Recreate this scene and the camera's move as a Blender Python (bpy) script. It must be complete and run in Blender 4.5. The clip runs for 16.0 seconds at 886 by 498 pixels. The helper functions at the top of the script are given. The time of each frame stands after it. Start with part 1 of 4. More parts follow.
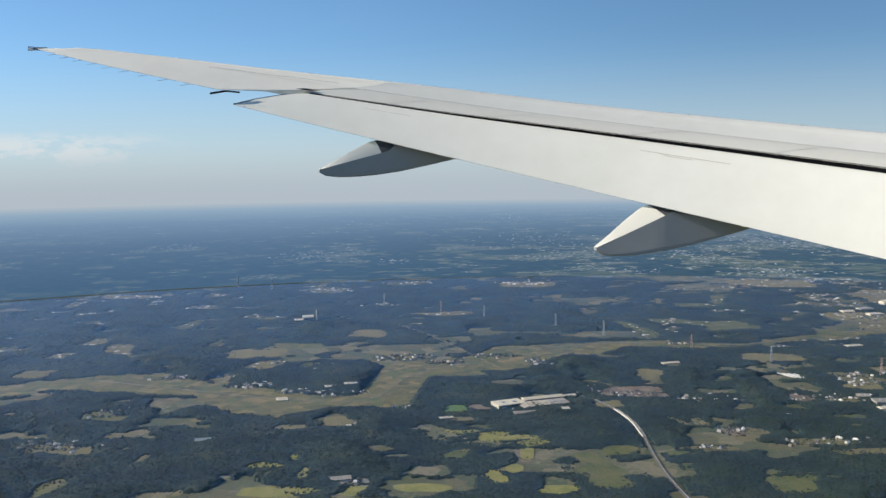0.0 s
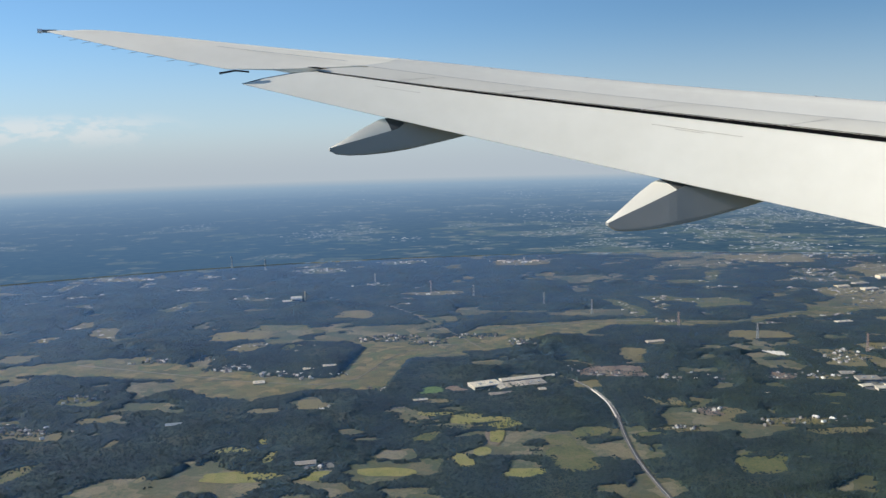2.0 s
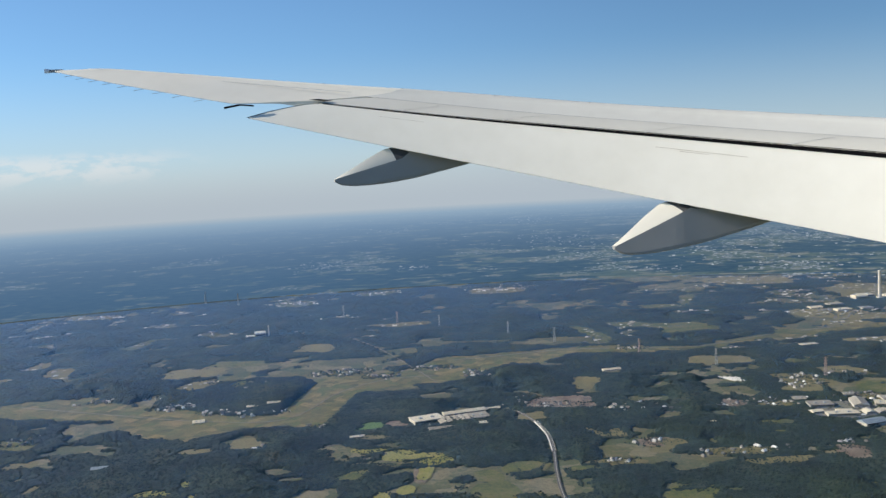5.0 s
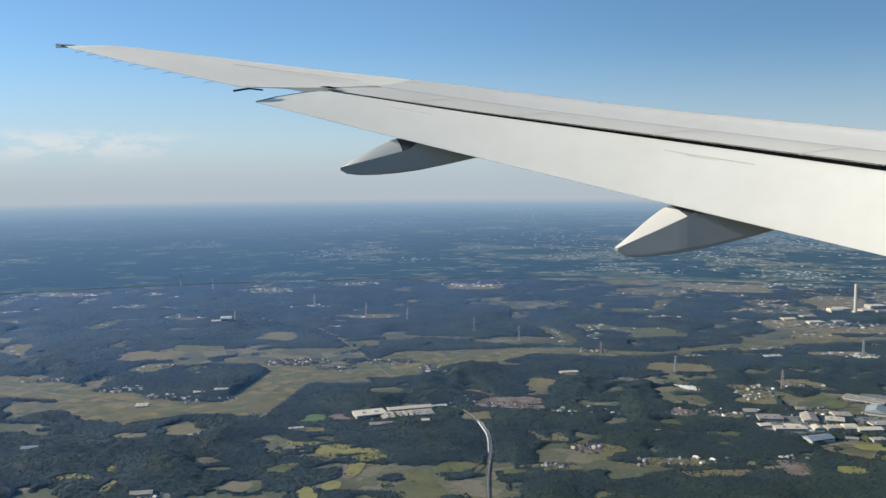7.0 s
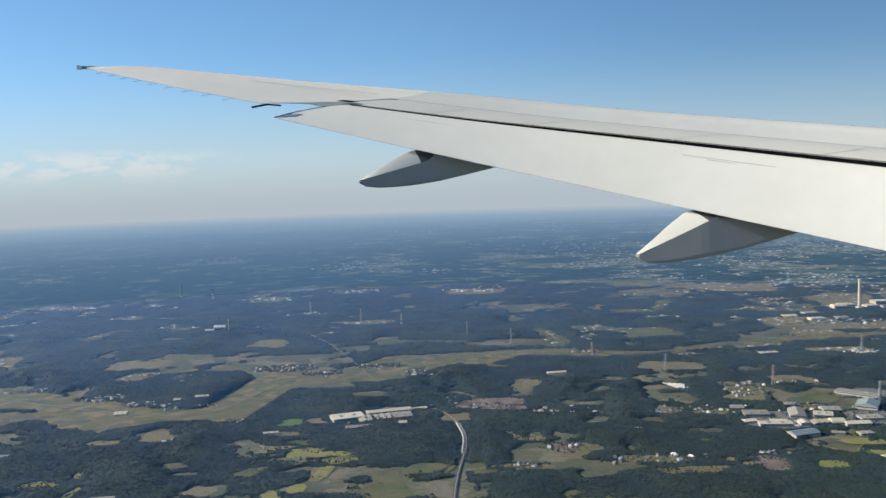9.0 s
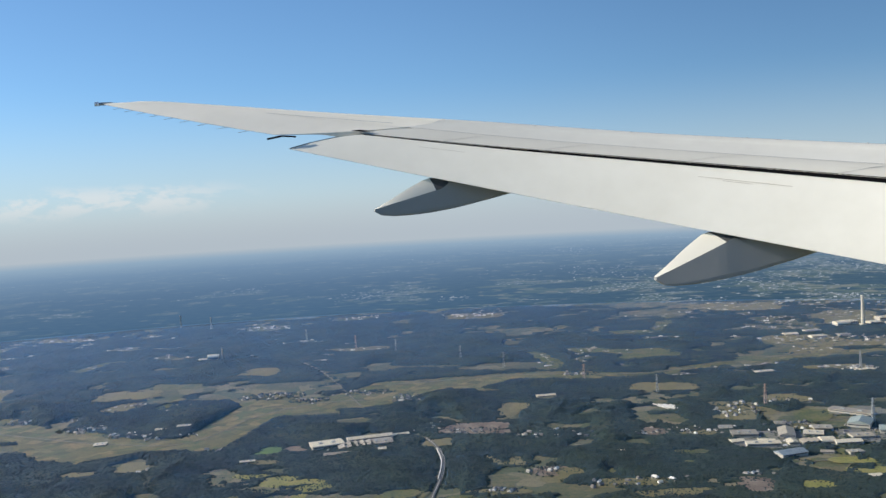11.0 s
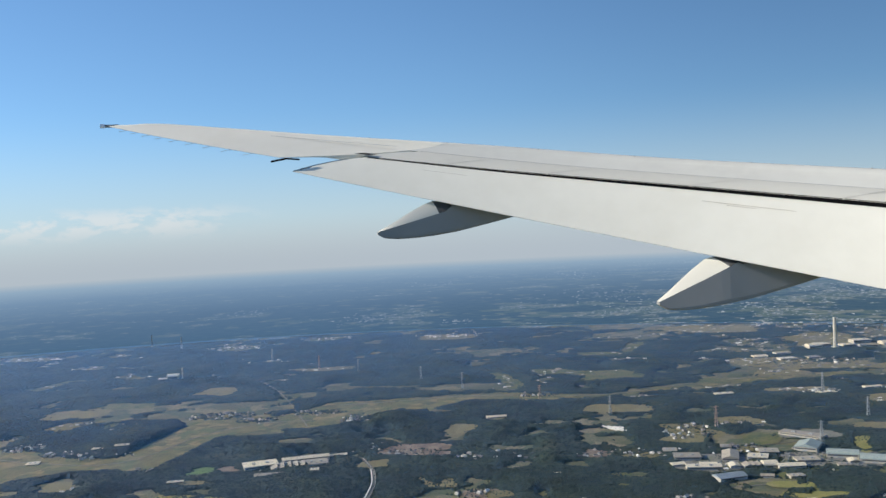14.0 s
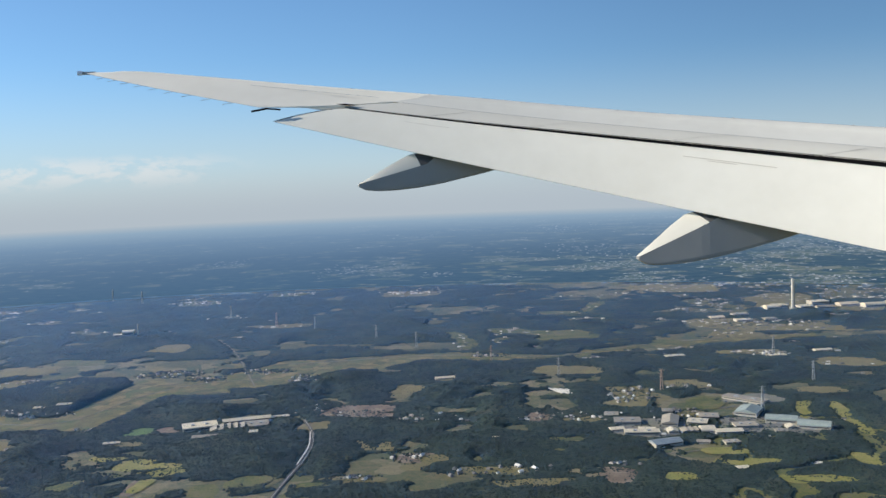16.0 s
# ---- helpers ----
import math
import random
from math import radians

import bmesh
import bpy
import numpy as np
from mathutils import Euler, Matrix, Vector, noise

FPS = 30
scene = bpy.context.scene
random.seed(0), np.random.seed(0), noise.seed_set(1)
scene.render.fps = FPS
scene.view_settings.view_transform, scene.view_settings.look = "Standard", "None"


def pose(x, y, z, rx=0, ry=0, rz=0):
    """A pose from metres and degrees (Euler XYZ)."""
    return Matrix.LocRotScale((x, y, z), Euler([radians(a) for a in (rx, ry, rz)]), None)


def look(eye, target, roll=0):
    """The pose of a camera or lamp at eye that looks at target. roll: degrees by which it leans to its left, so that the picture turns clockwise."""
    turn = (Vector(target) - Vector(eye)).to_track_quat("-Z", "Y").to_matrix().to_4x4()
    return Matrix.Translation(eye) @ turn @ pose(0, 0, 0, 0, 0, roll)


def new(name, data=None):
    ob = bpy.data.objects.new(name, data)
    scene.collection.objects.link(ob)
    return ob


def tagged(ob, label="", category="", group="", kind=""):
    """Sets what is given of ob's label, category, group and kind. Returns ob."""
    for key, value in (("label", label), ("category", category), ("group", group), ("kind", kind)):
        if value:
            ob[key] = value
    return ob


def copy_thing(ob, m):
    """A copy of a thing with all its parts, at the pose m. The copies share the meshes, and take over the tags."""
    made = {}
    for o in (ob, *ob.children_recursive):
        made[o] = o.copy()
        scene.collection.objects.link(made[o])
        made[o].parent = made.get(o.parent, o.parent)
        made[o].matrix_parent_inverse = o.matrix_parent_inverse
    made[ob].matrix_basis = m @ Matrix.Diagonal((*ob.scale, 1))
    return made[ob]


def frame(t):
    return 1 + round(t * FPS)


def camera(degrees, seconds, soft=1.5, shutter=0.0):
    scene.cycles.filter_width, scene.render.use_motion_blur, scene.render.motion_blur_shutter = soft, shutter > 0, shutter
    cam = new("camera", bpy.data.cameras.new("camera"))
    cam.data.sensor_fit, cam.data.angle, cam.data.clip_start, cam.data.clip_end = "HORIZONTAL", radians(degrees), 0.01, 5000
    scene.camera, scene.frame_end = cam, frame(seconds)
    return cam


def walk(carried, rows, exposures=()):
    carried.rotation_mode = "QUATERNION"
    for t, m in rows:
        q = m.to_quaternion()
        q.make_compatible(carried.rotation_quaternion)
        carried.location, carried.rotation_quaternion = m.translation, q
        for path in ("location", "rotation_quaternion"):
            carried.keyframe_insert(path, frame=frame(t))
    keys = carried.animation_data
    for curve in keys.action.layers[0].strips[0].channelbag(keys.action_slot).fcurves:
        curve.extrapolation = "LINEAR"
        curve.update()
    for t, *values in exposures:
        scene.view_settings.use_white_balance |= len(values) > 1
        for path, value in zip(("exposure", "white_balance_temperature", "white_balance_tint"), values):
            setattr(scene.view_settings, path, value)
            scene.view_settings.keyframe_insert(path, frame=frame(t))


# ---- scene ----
cam = camera(50.2, 16.0, soft=1.45)
# seconds, eye in metres, turns in degrees
ROWS = [
    (0, -10.04, 1.07, 80.01, 84.34, 0.63, -2.84),
    (0.5, -7.48, 1.00, 76.67, 83.34, 1.69, -3.32),
    (1, -4.53, 1.56, 75.98, 83.86, 2.19, -2.79),
    (1.5, -0.96, 2.90, 78.27, 83.69, 1.82, -2.30),
    (2, 2.89, 4.27, 80.49, 82.96, 1.45, -2.04),
    (2.5, 6.41, 4.99, 80.25, 81.99, 0.98, -1.80),
    (3, 9.73, 5.73, 80.30, 82.26, 1.98, -1.78),
    (3.5, 13.39, 6.37, 79.94, 82.97, 2.54, -1.68),
    (4, 17.40, 7.34, 80.28, 84.41, 3.35, -1.43),
    (6.5, 39.95, 12.73, 79.23, 84.77, 0.95, -1.01),
    (7, 43.27, 13.88, 79.32, 84.27, 0.29, -0.79),
    (7.5, 46.39, 14.95, 78.80, 84.05, 1.12, -0.93),
    (8, 50.01, 16.02, 77.84, 84.06, 1.72, -0.44),
    (8.5, 54.13, 16.99, 76.29, 84.81, 2.48, 0.20),
    (9, 57.99, 17.90, 74.85, 85.00, 1.75, 0.54),
    (11.5, 73.38, 23.32, 72.25, 87.18, 3.16, 1.77),
    (12, 77.06, 24.59, 72.72, 87.44, 3.10, 1.73),
    (12.5, 81.26, 25.99, 73.52, 87.65, 3.09, 1.54),
    (13, 85.16, 27.07, 72.50, 88.43, 3.63, 2.07),
    (13.5, 87.84, 28.04, 70.90, 87.94, 3.27, 2.39),
    (14, 89.83, 28.80, 68.76, 88.18, 2.74, 2.10),
    (14.5, 92.07, 29.57, 67.24, 88.38, 2.16, 1.89),
    (15, 94.92, 30.45, 66.68, 87.04, 0.96, 1.41),
    (15.5, 98.01, 31.75, 68.17, 85.09, 0.62, 1.41),
    (16, 101.33, 33.34, 70.75, 85.24, 2.13, 1.15),
]
walk(cam, [(t, pose(x, y, z, rx, ry, rz)) for t, x, y, z, rx, ry, rz in ROWS])


# ---- world, sun, exposure ----
scene.view_settings.exposure = 0.42
scene.view_settings.use_white_balance = True
scene.view_settings.white_balance_temperature, scene.view_settings.white_balance_tint = 6380, 7
SUN_UP, SUN_AZ = 25.0, -84.0     # degrees above the horizon; from the view's axis, minus is left
world = bpy.data.worlds.new("sky")
scene.world = world
world.use_nodes = True
wn, wl = world.node_tree.nodes, world.node_tree.links
wn.clear()
sky = wn.new("ShaderNodeTexSky")
sky.sky_type, sky.sun_disc = "NISHITA", False
sky.sun_elevation, sky.sun_rotation = radians(SUN_UP), radians(SUN_AZ)
sky.altitude, sky.air_density, sky.dust_density, sky.ozone_density = 900, 1.0, 0.3, 4.0
SKY_POWER = 0.093
# a low bank of thin fair-weather cloud along the skyline
geo = wn.new("ShaderNodeTexCoord")
lift = wn.new("ShaderNodeVectorMath")     # seen from this height the skyline lies under the horizontal
lift.inputs[1].default_value = (0, 0, 0.043)
wl.new(geo.outputs["Generated"], lift.inputs[0])
wl.new(lift.outputs[0], sky.inputs["Vector"])
sep = wn.new("ShaderNodeSeparateXYZ")
wl.new(lift.outputs[0], sep.inputs[0])
stretch = wn.new("ShaderNodeMapping")
stretch.inputs["Scale"].default_value = (26, 26, 72)
wl.new(lift.outputs[0], stretch.inputs["Vector"])
puff = wn.new("ShaderNodeTexNoise")
puff.inputs["Scale"].default_value, puff.inputs["Detail"].default_value, puff.inputs["Roughness"].default_value = 1.0, 8.0, 0.62
wl.new(stretch.outputs[0], puff.inputs["Vector"])


def wmath(op, a, b=None, c=None):
    n = wn.new("ShaderNodeMath")
    n.operation = op
    for i, v in enumerate((a, b, c)):
        if v is None:
            continue
        if isinstance(v, (int, float)):
            n.inputs[i].default_value = v
        else:
            wl.new(v, n.inputs[i])
    return n.outputs[0]


def wrange(v, a, b, lo=0.0, hi=1.0):
    n = wn.new("ShaderNodeMapRange")
    n.interpolation_type = "SMOOTHSTEP"
    wl.new(v, n.inputs[0])
    for i, q in zip((1, 2, 3, 4), (a, b, lo, hi)):
        n.inputs[i].default_value = q
    return n.outputs[0]


height = sep.outputs[2]
band = wmath("MULTIPLY", wrange(height, 0.030, 0.052), wrange(height, 0.074, 0.058))
side = wrange(wmath("DIVIDE", sep.outputs[0], wmath("MAXIMUM", sep.outputs[1], 0.05)), -0.20, -0.34)
cloud = wmath("MULTIPLY", wmath("MULTIPLY", band, side), wrange(puff.outputs["Fac"], 0.43, 0.58))
veil = wrange(height, 0.17, -0.01, 0.0, 0.85)
mist = wn.new("ShaderNodeMixRGB")
mist.inputs[2].default_value = (4.35, 4.75, 5.2, 1)
wl.new(veil, mist.inputs[0])
tint = wn.new("ShaderNodeMixRGB")
tint.blend_type = "MULTIPLY"
tint.inputs[0].default_value, tint.inputs[2].default_value = 1.0, (0.97, 1.09, 1.16, 1)
away = wn.new("ShaderNodeMixRGB")     # the blue deepens away from the sun
away.blend_type, away.inputs[0].default_value = "MULTIPLY", 1.0
wl.new(sky.outputs[0], away.inputs[1])
wl.new(wrange(sep.outputs[0], -0.15, 0.55, 1.0, 0.70), away.inputs[2])
wl.new(away.outputs[0], tint.inputs[1])
wl.new(tint.outputs[0], mist.inputs[1])
mix = wn.new("ShaderNodeMixRGB")
mix.inputs[2].default_value = (7.2, 6.6, 6.3, 1)
wl.new(wmath("MULTIPLY", cloud, 0.42), mix.inputs[0])
wl.new(mist.outputs[0], mix.inputs[1])
murk = wn.new("ShaderNodeMixRGB")
murk.inputs[2].default_value = (3.6, 4.0, 4.5, 1)
wl.new(wrange(height, 0.060, 0.0, 0.0, 0.9), murk.inputs[0])
wl.new(mix.outputs[0], murk.inputs[1])
back = wn.new("ShaderNodeBackground")
back.inputs["Strength"].default_value = SKY_POWER
wl.new(murk.outputs[0], back.inputs[0])
out = wn.new("ShaderNodeOutputWorld")
wl.new(back.outputs[0], out.inputs[0])

sun = new("sun", bpy.data.lights.new("sun", "SUN"))
sun.data.energy, sun.data.angle, sun.data.color = 4.6, radians(0.6), (1.0, 0.92, 0.80)
TO_SUN = Vector((math.sin(radians(SUN_AZ)) * math.cos(radians(SUN_UP)), math.cos(radians(SUN_AZ)) * math.cos(radians(SUN_UP)), math.sin(radians(SUN_UP))))
sun.matrix_world = look(TO_SUN * 1000, (0, 0, 0))


# ---- materials ----
def material(name, colours, scale=1.0, rough=0.9, bump=0.0, bump_scale=None, metal=0.0, object_random=0.0, island=0.0, detail=6.0, kind="noise", fine=0.25, plan=False):
    """Base colour from a ramp over a pattern at real size, with a finer second scale and relief."""
    m = bpy.data.materials.new(name)
    m.use_nodes = True
    n, l = m.node_tree.nodes, m.node_tree.links
    b = n["Principled BSDF"]
    b.inputs["Roughness"].default_value, b.inputs["Metallic"].default_value = rough, metal
    where = n.new("ShaderNodeNewGeometry")
    place = where.outputs["Position"]
    if plan:
        lie = n.new("ShaderNodeAttribute")
        lie.attribute_name = "plan"
        place = lie.outputs["Vector"]
    if kind == "parcels":
        cell = n.new("ShaderNodeTexVoronoi")
        cell.distance = "CHEBYCHEV"
        cell.inputs["Scale"].default_value = scale
        bend = n.new("ShaderNodeMapping")
        bend.inputs["Rotation"].default_value = (0, 0, 0.5)
        l.new(place, bend.inputs[0])
        l.new(bend.outputs[0], cell.inputs["Vector"])
        pick = n.new("ShaderNodeSeparateColor")
        l.new(cell.outputs["Color"], pick.inputs[0])
        first = pick.outputs[0]
    else:
        tex = n.new("ShaderNodeTexNoise")
        tex.inputs["Scale"].default_value, tex.inputs["Detail"].default_value = scale, detail
        l.new(place, tex.inputs["Vector"])
        first = tex.outputs["Fac"]
    small = n.new("ShaderNodeTexNoise")
    small.inputs["Scale"].default_value, small.inputs["Detail"].default_value = (bump_scale or scale * 9), 4.0
    l.new(place, small.inputs["Vector"])

    def math_node(op, a, bb):
        q = n.new("ShaderNodeMath")
        q.operation = op
        for i, v in enumerate((a, bb)):
            if isinstance(v, (int, float)):
                q.inputs[i].default_value = v
            else:
                l.new(v, q.inputs[i])
        return q.outputs[0]
    val = math_node("ADD", first, math_node("MULTIPLY", math_node("SUBTRACT", small.outputs["Fac"], 0.5), fine))
    if object_random:
        info = n.new("ShaderNodeObjectInfo")
        val = math_node("ADD", val, math_node("MULTIPLY", math_node("SUBTRACT", info.outputs["Random"], 0.5), object_random))
    if island:
        val = math_node("ADD", val, math_node("MULTIPLY", math_node("SUBTRACT", where.outputs["Random Per Island"], 0.5), island))
    ramp = n.new("ShaderNodeValToRGB")
    lo, hi = (0.05, 0.95) if kind == "parcels" or island or object_random else (0.3, 0.7)
    els = ramp.color_ramp.elements
    for i, c in enumerate(colours):
        at = lo + (hi - lo) * (i / max(1, len(colours) - 1))
        e = els[i] if i < 2 else els.new(at)
        e.position, e.color = at, (*c, 1)
    els_sorted = sorted(zip([lo + (hi - lo) * (i / max(1, len(colours) - 1)) for i in range(len(colours))], colours))
    for e, (at, c) in zip(ramp.color_ramp.elements, els_sorted):
        e.position, e.color = at, (*c, 1)
    l.new(val, ramp.inputs[0])
    l.new(ramp.outputs[0], b.inputs["Base Color"])
    if bump:
        rel = n.new("ShaderNodeBump")
        rel.inputs["Strength"].default_value, rel.inputs["Distance"].default_value = 1.0, bump
        l.new(small.outputs["Fac"], rel.inputs["Height"])
        l.new(rel.outputs[0], b.inputs["Normal"])
    return m


M_LAND = material("farmland", [(0.072, 0.076, 0.022), (0.134, 0.115, 0.047), (0.052, 0.072, 0.020), (0.200, 0.169, 0.094), (0.083, 0.090, 0.029)], 0.15, kind="parcels", bump_scale=0.6, fine=0.5, plan=True)
M_PADDY = material("harvested_paddy", [(0.077, 0.077, 0.014), (0.144, 0.122, 0.030), (0.084, 0.104, 0.019), (0.222, 0.170, 0.063), (0.107, 0.104, 0.023)], 0.26, kind="parcels", bump_scale=0.2, fine=0.35)
M_WOODS = material("woodland", [(0.005, 0.013, 0.008), (0.011, 0.024, 0.013), (0.020, 0.037, 0.016), (0.043, 0.047, 0.019)], 0.07, bump=0.12, bump_scale=2.0, fine=0.4, plan=True)
M_TREE = material("tree_crowns", [(0.005, 0.013, 0.008), (0.009, 0.020, 0.012), (0.015, 0.030, 0.015), (0.039, 0.042, 0.019)], 0.08, island=0.28, fine=0.3)
M_GREEN = material("mown_grass", [(0.052, 0.069, 0.011), (0.095, 0.105, 0.017), (0.122, 0.117, 0.027), (0.147, 0.127, 0.052)], 0.16, bump_scale=1.1, fine=0.7)
M_FAIRWAY = material("golf_fairway", [(0.162, 0.166, 0.027), (0.221, 0.208, 0.043), (0.264, 0.230, 0.068)], 0.25, bump_scale=1.4, fine=0.6)
M_LAWN = material("bright_crop", [(0.075, 0.135, 0.03), (0.105, 0.175, 0.04)], 0.2, bump_scale=1.5)
M_TAN = material("dry_field", [(0.118, 0.105, 0.032), (0.169, 0.144, 0.054), (0.213, 0.185, 0.083)], 0.2, bump_scale=1.2, fine=0.5, object_random=0.4)
M_EARTH = material("bare_earth", [(0.116, 0.079, 0.053), (0.177, 0.131, 0.088), (0.245, 0.200, 0.148)], 0.22, bump_scale=1.2, fine=0.5)
M_ASPHALT = material("asphalt", [(0.085, 0.077, 0.066), (0.125, 0.113, 0.097)], 0.4, bump_scale=3)
M_LANE = material("country_lane", [(0.15, 0.137, 0.113), (0.22, 0.20, 0.17)], 0.3, bump_scale=3)
M_CONCRETE = material("pale_concrete", [(0.42, 0.40, 0.35), (0.55, 0.53, 0.47)], 0.5, bump_scale=3)
M_WHITE = material("white_sheet_roof", [(0.56, 0.485, 0.355), (0.72, 0.64, 0.49)], 0.6, rough=0.55, object_random=0.5)
M_GREYROOF = material("grey_sheet_roof", [(0.24, 0.21, 0.165), (0.44, 0.385, 0.30)], 0.5, rough=0.55, object_random=0.6)
M_BLUEROOF = material("blue_sheet_roof", [(0.20, 0.24, 0.28), (0.27, 0.31, 0.34)], 0.6, rough=0.5)
M_TEALROOF = material("teal_sheet_roof", [(0.27, 0.32, 0.30), (0.36, 0.40, 0.37)], 0.6, rough=0.5)
M_TILE = material("roof_tiles", [(0.08, 0.08, 0.09), (0.17, 0.16, 0.155), (0.30, 0.26, 0.23), (0.60, 0.58, 0.55), (0.70, 0.68, 0.65)], 0.6, object_random=1.0)
M_WALL = material("pale_wall", [(0.38, 0.345, 0.285), (0.54, 0.50, 0.43)], 0.5, object_random=0.6)
M_SPECK = material("town_roofs", [(0.10, 0.10, 0.10), (0.20, 0.18, 0.16), (0.36, 0.33, 0.29), (0.66, 0.65, 0.62)], 0.4, island=1.0, fine=0.1)
M_GLASSY = material("dark_windows", [(0.03, 0.035, 0.04), (0.05, 0.055, 0.06)], 1.0, rough=0.25)
M_STEEL = material("galvanised_steel", [(0.30, 0.32, 0.34), (0.40, 0.42, 0.44)], 1.0, rough=0.6, metal=0.2)
M_REDSTEEL = material("red_painted_steel", [(0.36, 0.26, 0.23), (0.42, 0.31, 0.28)], 1.0, rough=0.6)
M_SAND = material("bunker_sand", [(0.62, 0.57, 0.46), (0.72, 0.68, 0.58)], 0.8)
M_WATER = material("pond_water", [(0.02, 0.03, 0.03), (0.03, 0.04, 0.04)], 0.4, rough=0.15)
M_PLASTIC = material("white_plastic_film", [(0.52, 0.50, 0.46), (0.62, 0.60, 0.56)], 0.6, rough=0.5)
M_PAINT = material("white_painted_concrete", [(0.66, 0.63, 0.57), (0.76, 0.74, 0.69)], 0.5)
M_YARD = material("paved_yard", [(0.12, 0.12, 0.105), (0.19, 0.18, 0.155), (0.15, 0.16, 0.09)], 0.15, fine=0.6)
M_FLAP = material("wing_white_paint", [(0.86, 0.81, 0.69), (0.89, 0.84, 0.72), (0.92, 0.87, 0.75)], 0.0022, rough=0.45, bump_scale=0.013, fine=0.5)
# wing paint brightened in place of sunlight these surfaces miss
M_LITWHITE = material("sunlit_wing_white", [(0.89, 0.82, 0.68), (0.92, 0.85, 0.71), (0.94, 0.875, 0.735)], 0.0022, rough=0.55, bump_scale=0.013, fine=0.5)
M_SKIN = material("wing_grey_paint", [(0.66, 0.63, 0.56), (0.70, 0.67, 0.595), (0.72, 0.69, 0.615)], 0.003, rough=0.62, bump_scale=0.02, fine=0.4)
M_SPOILER = material("spoiler_paint", [(0.66, 0.62, 0.53), (0.70, 0.66, 0.565), (0.72, 0.68, 0.585)], 0.003, rough=0.6, bump_scale=0.02, fine=0.4)
# fairing grey, taken darker to carry the shade on the sides
M_SHADEGREY = material("fairing_shaded_grey", [(0.38, 0.365, 0.34), (0.43, 0.41, 0.38)], 0.003, rough=0.5, bump_scale=0.015, fine=0.4)
# flat black that darkens the slot, the flap's end and the lip
M_BLACK = material("matt_black", [(0.007, 0.007, 0.008), (0.011, 0.011, 0.012)], 0.05, rough=0.7)
M_BLACK.node_tree.nodes["Principled BSDF"].inputs["Specular IOR Level"].default_value = 0.0
M_FLAPSHADE = material("flap_shade_grey", [(0.07, 0.07, 0.07), (0.10, 0.10, 0.10)], 0.05, rough=0.7)
M_LINE = material("panel_joint", [(0.30, 0.29, 0.27), (0.36, 0.35, 0.33)], 0.05, rough=0.7)
M_STAIN = material("hydraulic_stain", [(0.40, 0.34, 0.25), (0.58, 0.52, 0.41)], 0.02, rough=0.6)
M_LAMP = material("lamp_glass", [(0.92, 0.92, 0.92), (0.95, 0.95, 0.95)], 0.1, rough=0.2)


# ---- building helpers ----
def mesh_of(name, verts, faces, mat, smooth=False):
    me = bpy.data.meshes.new(name)
    verts = np.asarray(verts, dtype=np.float32)
    if isinstance(faces, np.ndarray):
        k = faces.shape[1]
        me.vertices.add(len(verts))
        me.vertices.foreach_set("co", verts.ravel())
        me.loops.add(faces.size)
        me.loops.foreach_set("vertex_index", faces.ravel().astype(np.int32))
        me.polygons.add(len(faces))
        me.polygons.foreach_set("loop_start", np.arange(0, faces.size, k, dtype=np.int32))
        me.polygons.foreach_set("loop_total", np.full(len(faces), k, dtype=np.int32))
        me.update(calc_edges=True)
    else:
        me.from_pydata([tuple(map(float, v)) for v in verts], [], faces)
        me.update()
    me.materials.append(mat)
    me.shade_smooth() if smooth else me.shade_flat()
    return me


def part(name, verts, faces, mat, parent=None, label="", smooth=False):
    ob = new(name, mesh_of(name, verts, faces, mat, smooth))
    if parent:
        ob.parent = parent
    return tagged(ob, label)


def box(x0, y0, z0, x1, y1, z1):
    v = [(x, y, z) for z in (z0, z1) for y in (y0, y1) for x in (x0, x1)]
    return v, [(0, 2, 3, 1), (4, 5, 7, 6), (0, 1, 5, 4), (2, 6, 7, 3), (0, 4, 6, 2), (1, 3, 7, 5)]


def joined(*solids):
    v, f = [], []
    for vv, ff in solids:
        f += [tuple(i + len(v) for i in face) for face in ff]
        v += list(vv)
    return v, f


def bar(a, b, w):
    """A square bar from a to b."""
    a, b = Vector(a), Vector(b)
    d = (b - a).normalized()
    s = d.orthogonal().normalized() * w / 2
    t = d.cross(s).normalized() * w / 2
    v = [p + i * s + j * t for p in (a, b) for i, j in ((-1, -1), (1, -1), (1, 1), (-1, 1))]
    return v, [(3, 2, 1, 0), (4, 5, 6, 7), (0, 1, 5, 4), (1, 2, 6, 5), (2, 3, 7, 6), (3, 0, 4, 7)]


def tube(profile, sides=16):
    """A turned solid about z from (radius, height) pairs."""
    v = [(r * math.cos(2 * math.pi * i / sides), r * math.sin(2 * math.pi * i / sides), z) for r, z in profile for i in range(sides)]
    f = [(k * sides + i, k * sides + (i + 1) % sides, (k + 1) * sides + (i + 1) % sides, (k + 1) * sides + i) for k in range(len(profile) - 1) for i in range(sides)]
    f += [tuple(range(sides - 1, -1, -1)), tuple((len(profile) - 1) * sides + i for i in range(sides))]
    return v, f


# ---- the lie of the land ----
def lattice(i, j, seed):
    h = (i.astype(np.int64) * 374761393 + j.astype(np.int64) * 668265263 + seed * 974634777) & 0xFFFFFFFF
    h = ((h ^ (h >> 13)) * 1274126177) & 0xFFFFFFFF
    return ((h ^ (h >> 16)) & 0xFFFF) / 65535.0


